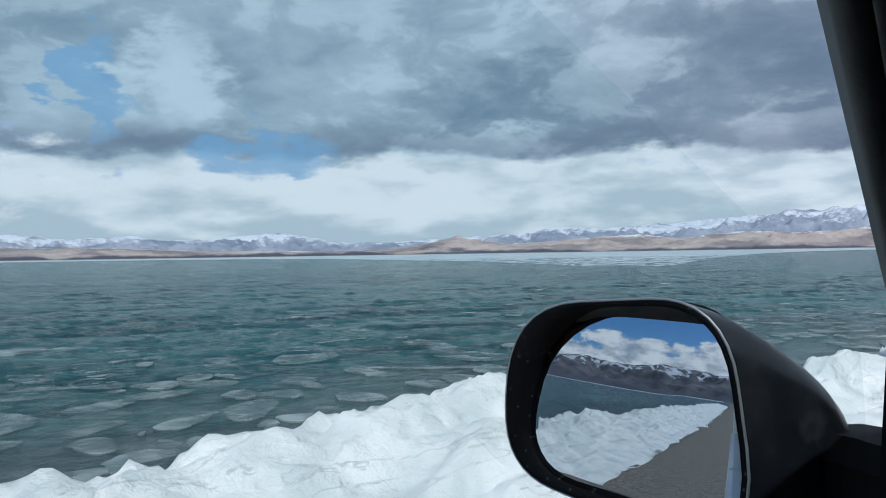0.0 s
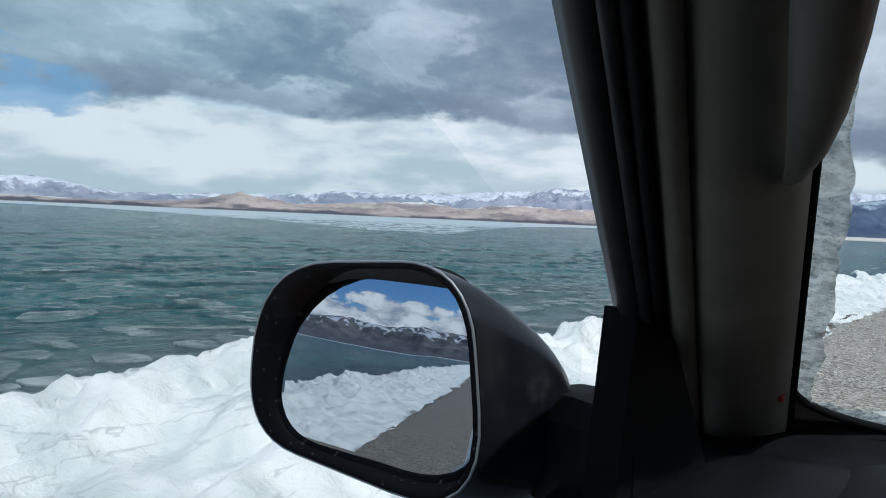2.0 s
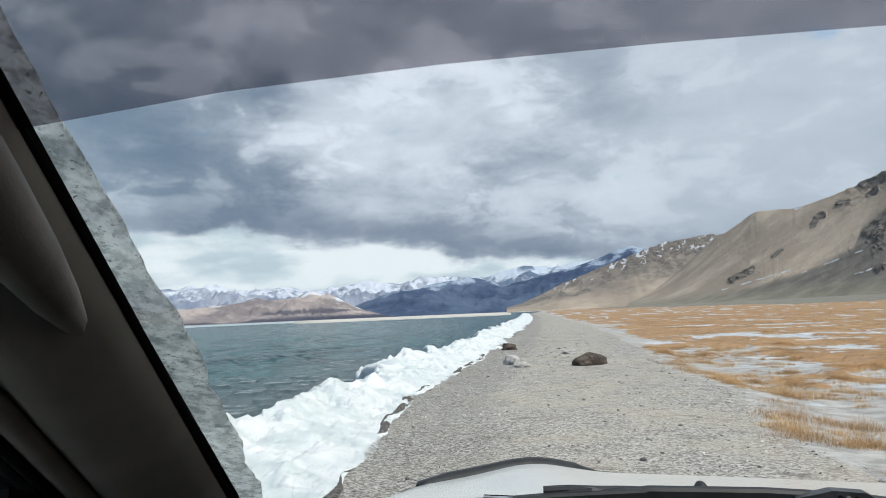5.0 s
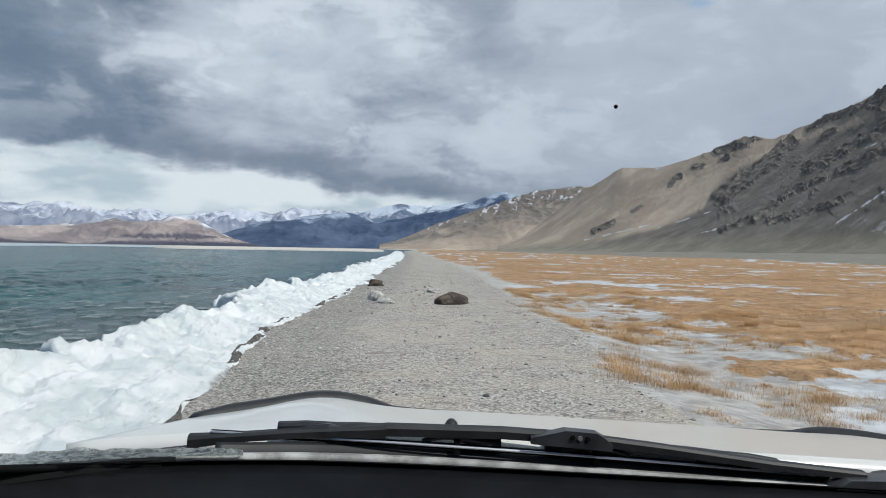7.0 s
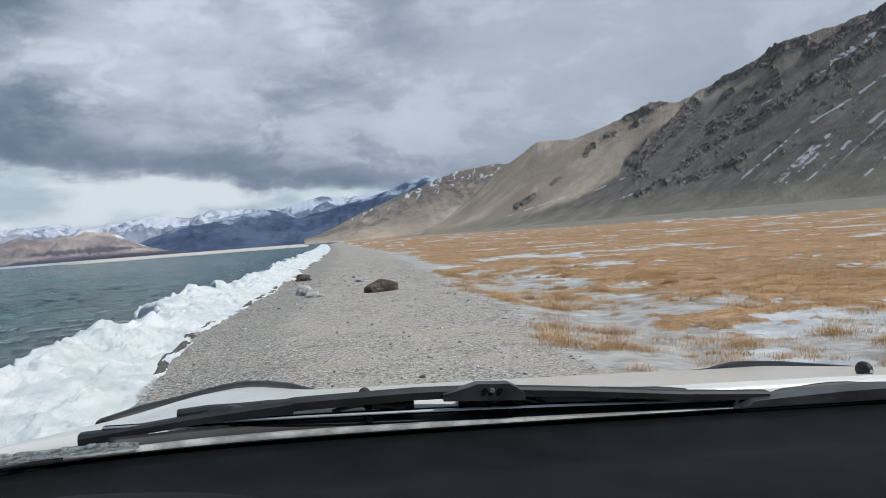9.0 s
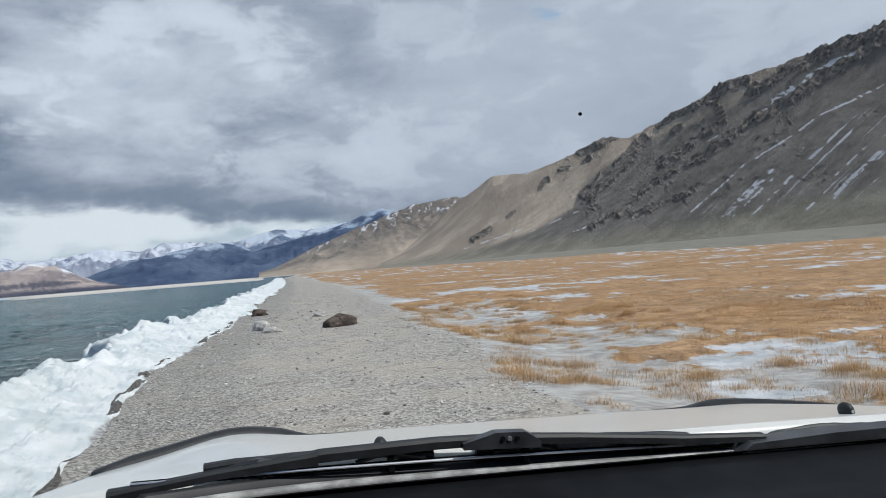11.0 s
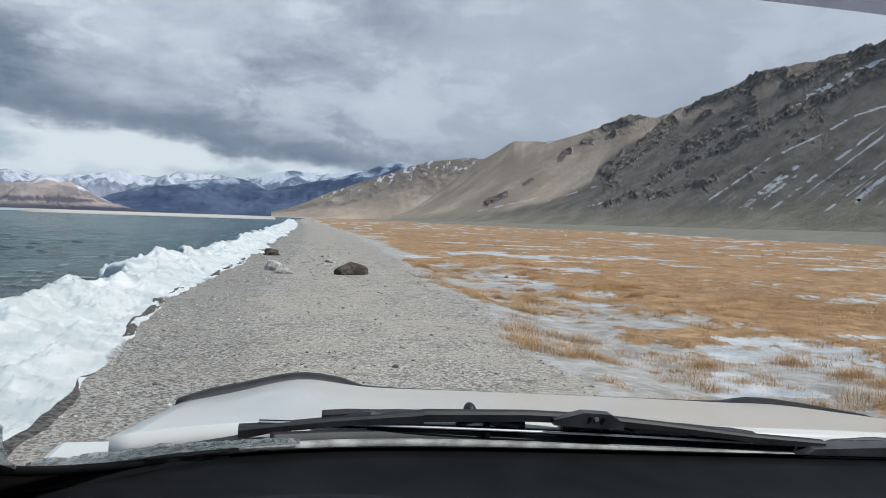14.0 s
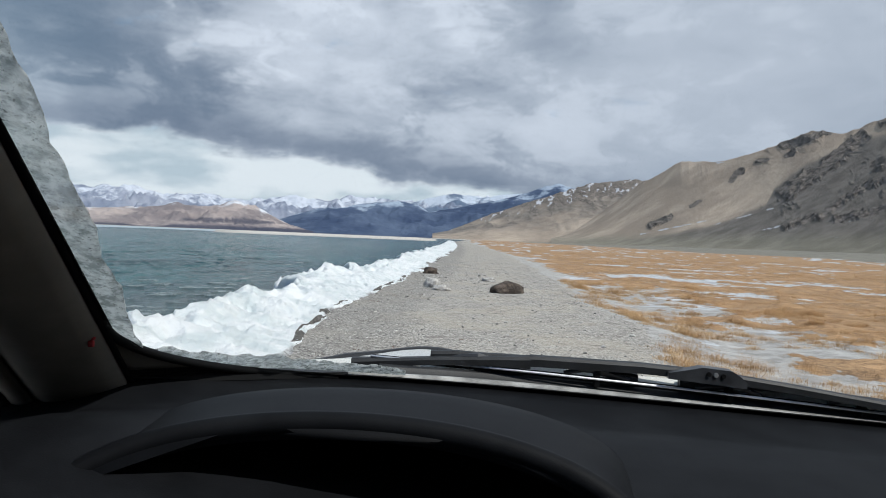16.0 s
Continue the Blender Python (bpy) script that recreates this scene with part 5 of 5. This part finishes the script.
front_y = lambda x: 1.74 - 0.30 * abs((x - MID) / 0.86) ** 3.0
bm = bmesh.new()
slab(bm, lambda u, v: (MID + (u - 0.5) * 1.72, 0.88 + (front_y(MID + (u - 0.5) * 1.72) - 0.88) * v, bonnet_z(MID + (u - 0.5) * 1.72, 0.88 + (front_y(MID + (u - 0.5) * 1.72) - 0.88) * v)),
     np.linspace(0, 1, 60), np.linspace(0, 1, 30), (0, 0.01, 0.03))
part("bonnet", bm, PAINT, car, "dusty white bonnet", True)
bm = bmesh.new()
rings = []
for k in range(61):
    x = MID + (k / 60 - 0.5) * 1.74
    wing = float(smooth(0.46 + 0.05 * (x > MID), 0.53 + 0.05 * (x > MID), abs(x - MID)) * (1 - smooth(0.82, 0.86, abs(x - MID)) * 0.7))
    y, z = front_y(x) - 0.004, bonnet_z(x, front_y(x))
    h, t_ = 0.004 + 0.012 * wing, 0.006
    rings.append([(x, y - 0.03, z + 0.002), (x, y - 0.012 + t_, z + h), (x, y + t_ + 0.008, z + h), (x, y + 0.02, z - 0.05), (x, y, z - 0.05)])
loft(bm, rings)
part("bonnet_deflector", bm, BLACK, car, "black stone deflector along the bonnet's edge", True)


def nozzle(x, y):
    bm = bmesh.new()
    bmesh.ops.create_uvsphere(bm, u_segments=14, v_segments=8, radius=1.0, matrix=pose(x, y, bonnet_z(x, y) + 0.006) @ Matrix.Diagonal((0.010, 0.016, 0.013, 1)))
    ob = part("washer_nozzle", bm, BLACK, car, "", True)
    bm = bmesh.new()
    bmesh.ops.create_uvsphere(bm, u_segments=8, v_segments=6, radius=0.003, matrix=Matrix.Translation((x, y - 0.014, bonnet_z(x, y) + 0.006)))
    part("jet", bm, STEEL, ob, "", True)


nozzle(0.089, 0.961)
nozzle(2 * MID - 0.05, 0.961)

# cowl under the wipers
bm = bmesh.new()


def cowl_at(u, v):
    x = MID + (u - 0.5) * 1.72
    y0, z0 = base_at(x)
    return (x, y0 + 0.008 + 0.010 * v, 1.378 - 0.062 * x + 0.024 * (y0 < 0.8) * (0.8 - y0) * 4)


slab(bm, cowl_at, np.linspace(0.1, 0.9, 50), np.linspace(0, 1, 5), (0, 0, 0.012))
part("cowl", bm, DULL_PAINT, car, "dusty white cowl lip below the windscreen", True)
bm = bmesh.new()
slab(bm, lambda u, v: (cowl_at(u, 0)[0], cowl_at(u, 0)[1] + 0.012 + 0.014 * v, cowl_at(u, 0)[2] - 0.004 + 0.012 * v ** 1.5), np.linspace(0.12, 0.88, 160), np.linspace(0, 1, 6), (0, 0, 0.010))
part("cowl_grille", bm, BLACK, car, "black plastic grille between the bonnet and the glass", True)


def bar(bm, pts, high, deep):
    """A pressed channel through the points: flat top, bevelled shoulders, its height and depth as half sizes (one, or one each)."""
    hs = high if isinstance(high, (list, tuple)) else [high] * len(pts)
    loft(bm, [[Vector(p) + Vector((0, y * deep, z * h)) for y, z in ((-1, -1), (-1, 0.35), (-0.6, 0.9), (0.6, 1.0), (1, 0.4), (1, -1))] for p, h in zip(pts, hs)])
    return bm


def wiper(points, pivot, tip, end):
    """An arm through the points with its joint block at pivot, and a blade from tip to end."""
    arm = bmesh.new()
    bar(arm, points, [0.0075, 0.007, 0.0065, 0.006, 0.0055, 0.0055][:len(points)], 0.008)
    arm = part("wiper_arm", arm, BLACK, car, "black wiper arm")
    d = (Vector(points[-1]) - Vector(points[0])).normalized()
    bm = bmesh.new()
    p = Vector(pivot)
    loft(bm, [[p + d * a + Vector((0, y, z)) for y, z in ((-0.010, -0.012), (-0.010, h), (0.006, h + 0.001), (0.012, -0.012))] for a, h in ((-0.062, -0.004), (-0.030, 0.005), (-0.018, 0.009), (0.022, 0.009), (0.032, 0.004), (0.042, -0.004))])
    joint = part("wiper_joint", bm, DUSTY, arm)
    for a in (-0.009, 0.0, 0.010):
        bm = bmesh.new()
        bmesh.ops.create_cone(bm, cap_ends=True, segments=12, radius1=0.0036, radius2=0.0030, depth=0.003, matrix=Matrix.Translation(p + d * a + Vector((0, -0.0105, 0.001))) @ Euler((radians(90), 0, 0)).to_matrix().to_4x4())
        part("bolt", bm, RUBBER if a else STEEL, joint)
    a, b = Vector(tip), Vector(end)
    bm = bmesh.new()
    sweep(bm, [a.lerp(b, k / 12) + Vector((0, 0.004 * math.sin(math.pi * k / 12), 0.004 * math.sin(math.pi * k / 12))) for k in range(13)], 0.0042, 6)
    blade = part("wiper_blade", bm, RUBBER, car, "black rubber wiper blade")
    bm = bmesh.new()
    sweep(bm, [a.lerp(b, k / 12) + Vector((0, -0.0045, 0.002 + 0.004 * math.sin(math.pi * k / 12))) for k in range(13)], 0.0018, 6)
    part("blade_spring", bm, STEEL, blade, "bright steel blade spring")
    for k in (0.18, 0.38, 0.60, 0.82):
        q = a.lerp(b, k) + Vector((0, 0.004, 0.008))
        bm = bmesh.new()
        w_ = (b - a).normalized()
        sweep(bm, [q - w_ * 0.045, q - w_ * 0.02 + Vector((0, 0, 0.007)), q + Vector((0, 0, 0.009)), q + w_ * 0.02 + Vector((0, 0, 0.007)), q + w_ * 0.045], [0.003, 0.004, 0.005, 0.004, 0.003], 6)
        part("blade_yoke", bm, DUSTY, blade)
        bm = bmesh.new()
        box(bm, tuple(q + Vector((-0.004, -0.008, -0.014))), tuple(q + Vector((0.004, 0.004, 0.006))), 0.001)
        part("blade_clip", bm, RUBBER, blade)
    # the long bow that carries the yokes, with a stepped end at each side
    for lo, hi in ((0.10, 0.45), (0.52, 0.90)):
        bm = bmesh.new()
        line = [a.lerp(b, lo + (hi - lo) * k / 8) + Vector((0, 0.010, 0.010 + 0.010 * math.sin(math.pi * k / 8))) for k in range(9)]
        bar(bm, line, [0.007, 0.007, 0.0045, 0.0045, 0.0045, 0.0045, 0.0045, 0.007, 0.007], 0.006)
        part("blade_bow", bm, BLACK, blade, "black bow over the wiper blade")


wiper([(0.0, 0.862, 1.407), (0.15, 0.862, 1.404), (0.246, 0.858, 1.399), (0.35, 0.856, 1.387), (0.5, 0.854, 1.367), (0.62, 0.852, 1.355)], (0.246, 0.852, 1.401), (-0.22, 0.858, 1.402), (0.60, 0.866, 1.346))
wiper([(0.66, 0.86, 1.346), (0.80, 0.866, 1.338), (0.95, 0.860, 1.331), (1.10, 0.845, 1.324)], (1.0, 0.858, 1.336), (0.58, 0.872, 1.338), (1.14, 0.852, 1.310))
bm = bmesh.new()
bar(bm, [(0.0, 0.862, 1.405), (-0.06, 0.860, 1.404), (-0.12, 0.858, 1.402), (-0.20, 0.854, 1.397), (-0.245, 0.850, 1.393)], [0.009, 0.006, 0.0055, 0.0055, 0.009], 0.008)
part("wiper_carrier", bm, BLACK, car, "black carrier at the wiper blade's tip")
bm = bmesh.new()
loft(bm, [[(x, 0.83, z - 0.02), (x, 0.83, z), (x, 0.86, z + 0.002), (x, 0.885, z - 0.025)] for x, z in ((0.57, 1.342), (0.59, 1.354), (0.72, 1.353), (0.98, 1.342), (1.0, 1.328))])
part("wiper_cover", bm, DUSTY, car, "dusty black cover over the wiper spindle")
bm = bmesh.new()
loft(bm, [[(x, y, z - 0.012), (x, y, z), (x, y + 0.03, z + 0.001), (x, y + 0.05, z - 0.02)] for x, y, z in ((-0.46, 0.62, 1.398), (-0.36, 0.74, 1.394), (-0.30, 0.79, 1.388), (-0.235, 0.83, 1.386))])
part("cowl_end", bm, BLACK, car, "black plastic end of the cowl")

# door mirror
MN = Vector((0.10, -1.0, -0.05)).normalized()


def rounded(corners, radii, n=9):
    """Points round a four-cornered shape with rounded corners; corners are (x, z)."""
    pts = []
    for i, (c, r) in enumerate(zip(corners, radii)):
        c = Vector(c)
        a, b = (Vector(corners[i - 1]) - c).normalized(), (Vector(corners[(i + 1) % 4]) - c).normalized()
        for k in range(n):
            t_ = k / (n - 1)
            p0, p2 = c + a * r * 1.3, c + b * r * 1.3
            pts.append(p0 * (1 - t_) ** 2 + c * 2 * t_ * (1 - t_) + p2 * t_ ** 2)
    return pts


def on_mirror(p, out=0.0):
    return Vector((p.x - 0.017, 0.246 + 0.1 * (p.x + 0.646) - 0.05 * (p.y - 1.564), p.y + 0.014)) + MN * out


OUTER = rounded([(-0.878, 1.556), (-0.605, 1.576), (-0.582, 1.333), (-0.900, 1.356)], [0.085, 0.06, 0.085, 0.06])
INNER = rounded([(-0.838, 1.552), (-0.611, 1.568), (-0.590, 1.343), (-0.868, 1.366)], [0.085, 0.058, 0.075, 0.055])
mid_o = sum(OUTER, Vector((0, 0))) / len(OUTER)
mirror = new("door_mirror")
mirror.parent = car
tagged(mirror, "dusty dark door mirror with rounded corners")
bm = bmesh.new()
rings = [[on_mirror(p, 0.0) for p in OUTER]]
for k in range(1, 9):
    q = k / 8
    c = on_mirror(mid_o) + Vector((0.112, 0.16, -0.062)) * q
    grow = math.sqrt(max(0.0, 1 - (q * 0.95) ** 1.7))
    rings.append([c + (on_mirror(p) - on_mirror(mid_o)) * (grow * (1.0 if k > 1 else 1.01)) for p in OUTER])
made = loft(bm, rings, caps=False)
bm.faces.new(made[-1])
part("mirror_shell", bm, SHELL, mirror, "dark dusty mirror shell", True)
bm = bmesh.new()
loft(bm, [[on_mirror(p, 0.004) for p in OUTER], [on_mirror(p * 0.97 + mid_o * 0.03, 0.008) for p in OUTER], [on_mirror(p, 0.001) for p in INNER], [on_mirror(p, -0.040) for p in INNER]], caps=False)
part("bezel", bm, BEZEL, mirror, "black bezel spotted with dust", True)
bm = bmesh.new()
ring = [on_mirror(p, 0.004) for p in OUTER]
rings = []
for i, p in enumerate(ring):
    d = (ring[(i + 1) % len(ring)] - ring[i - 1]).normalized()
    s_ = d.cross(MN).normalized()
    rings.append([p + s_ * math.cos(a) * 0.0016 + MN * math.sin(a) * 0.0016 for a in [k * math.pi / 3 for k in range(6)]])
loft(bm, rings + rings[:1], caps=False)
part("rim", bm, CHROME, mirror, "worn pale rim of the mirror", True)
bm = bmesh.new()
GN = Vector((0.224, -0.970, 0.095)).normalized()
mid_i = sum(INNER, Vector((0, 0))) / len(INNER)
centre = on_mirror(mid_i, -0.018)
rings = []
for k in range(12):
    q = 0.02 + 0.99 * k / 11
    ring = []
    for p in INNER:
        r_ = on_mirror(p) - on_mirror(mid_i)
        r_ = (r_ - GN * r_.dot(GN)) * q
        ring.append(centre + r_ - GN * (r_.length_squared / (2 * 1.5)))
    rings.append(ring)
loft(bm, rings + [[p - GN * 0.003 for p in rings[-1]]], caps=True)
part("mirror_glass", bm, MIRROR, mirror, "slightly domed mirror glass", True)
bm = bmesh.new()
loft(bm, [[(x, y + 0.05, z + 0.045), (x, y - 0.03, z + 0.05), (x, y - 0.05, z + 0.03), (x, y - 0.05, z - 0.05), (x, y + 0.05, z - 0.06)] for x, y, z in ((-0.64, 0.385, 1.400), (-0.60, 0.38, 1.410), (-0.56, 0.365, 1.414), (-0.48, 0.35, 1.41))])
part("mirror_foot", bm, RUBBER, mirror)

# body: doors, wings, roof, tail, wheels
LEFT, RIGHT_X, TAIL = -0.67, 2 * MID + 0.56, -3.05


def panel(name, lo, hi, mat, label="", bevel=0.02):
    bm = bmesh.new()
    box(bm, lo, hi, bevel)
    return part(name, bm, mat, car, label)


for sx, name in ((LEFT, "driver"), (RIGHT_X - 0.06, "passenger")):
    x0, x1 = sx, sx + (0.13 if sx < 0 else 0.06)
    panel("front_door", (x0, -0.78, 0.48), (x1, 0.40, 1.26), PAINT, "white front door")
    panel("rear_door", (x0, -1.85, 0.48), (x1, -0.80, 1.26), PAINT, "white rear door")
    panel("rear_wing", (x0, TAIL + 0.05, 0.62), (x1, -1.87, 1.26), PAINT, "white rear wing")
    panel("front_wing", (x0, 0.42, 0.72), (x1 + (0.12 if sx < 0 else 0), 1.50, 1.19), PAINT, "white front wing")
    panel("side_step", (x0 - 0.05, -1.75, 0.36), (x1, 0.35, 0.46), BLACK, "black side step")
    xin = 0.06 if sx < 0 else -0.05
    panel("door_pillar", (x0 + xin, -0.82, 1.26), (x1 + xin, -0.72, 1.87), BLACK, "black door pillar")
    panel("rear_pillar", (x0 + xin, -1.92, 1.26), (x1 + xin, -1.80, 1.87), BLACK, "black door pillar")
    panel("tail_pillar", (x0 + xin, TAIL + 0.1, 1.26), (x1 + xin, TAIL + 0.35, 1.87), PAINT, "white tail pillar")
    panel("rear_window", (x0 + xin + 0.02, -1.80, 1.26), (x1 + xin - 0.04, -0.82, 1.87), GLASS_DARK, "dark rear side window", 0.002)
    panel("load_window", (x0 + xin + 0.02, TAIL + 0.35, 1.26), (x1 + xin - 0.03, -1.92, 1.87), GLASS_DARK, "dark load bay window", 0.002)
bm = bmesh.new()
loft(bm, [[(-0.525 + o, -0.74, 1.25), (-0.525 + o, 0.30, 1.25), (-0.525 + o, 0.27, 1.57), (-0.525 + o, -0.24, 1.868), (-0.525 + o, -0.74, 1.868)] for o in (0.0, 0.004)])
part("driver_window", bm, GLASS, car, "clear driver's side window")
panel("roof", (LEFT + 0.15, TAIL + 0.1, 1.885), (RIGHT_X - 0.08, -0.16, 1.95), PAINT, "white roof")
panel("headliner", (LEFT + 0.16, TAIL + 0.15, 1.865), (RIGHT_X - 0.09, -0.15, 1.883), LINER, "grey cloth headliner", 0.004)
panel("tailgate", (LEFT + 0.02, TAIL, 0.55), (RIGHT_X - 0.02, TAIL + 0.08, 1.90), PAINT, "white tailgate")
panel("floor_pan", (LEFT + 0.03, TAIL + 0.1, 0.40), (RIGHT_X - 0.03, 1.5, 0.47), BLACK, "black floor pan")
panel("bulkhead", (LEFT + 0.07, 0.52, 0.45), (RIGHT_X - 0.07, 0.60, 1.28), BLACK, "black bulkhead", 0.0)
panel("grille", (LEFT + 0.15, 1.55, 0.62), (RIGHT_X - 0.15, 1.68, 1.16), BLACK, "black front grille")
panel("bumper", (LEFT, 1.60, 0.42), (RIGHT_X, 1.85, 0.75), PAINT, "white front bumper", 0.05)
bm = bmesh.new()
mx = lambda p: Vector((2 * MID - p.x, p.y, p.z))
loft(bm, [[mx(L2(s)), mx(L2(s)) + Vector((0.03, 0, 0)), mx(L1(s)) + Vector((0.03, 0.02, 0)), mx(L1(s))] for s in (1.30, 1.45, 1.65, 1.86)])
part("passenger_pillar", bm, TRIM, car, "grey pillar trim on the passenger side")


def wheel(x, y):
    bm = bmesh.new()
    prof = ((0.20, -0.11), (0.33, -0.12), (0.37, -0.09), (0.375, 0.0), (0.37, 0.09), (0.33, 0.12), (0.20, 0.11))
    rings = [[(x + w_, y + math.cos(a) * r_, 0.375 + math.sin(a) * r_) for r_, w_ in prof] for a in [2 * math.pi * k / 32 for k in range(32)]]
    loft(bm, rings + rings[:1], caps=False)
    tyre = part("tyre", bm, TYRE, car, "black tyre", True)
    bm = bmesh.new()
    bmesh.ops.create_cone(bm, cap_ends=True, segments=24, radius1=0.22, radius2=0.20, depth=0.16, matrix=Matrix.Translation((x, y, 0.375)) @ Euler((0, radians(90), 0)).to_matrix().to_4x4())
    part("rim", bm, STEEL, tyre)


for x in (LEFT + 0.16, RIGHT_X - 0.13):
    for y in (1.05, -1.75 - 0.05):
        wheel(x, y)
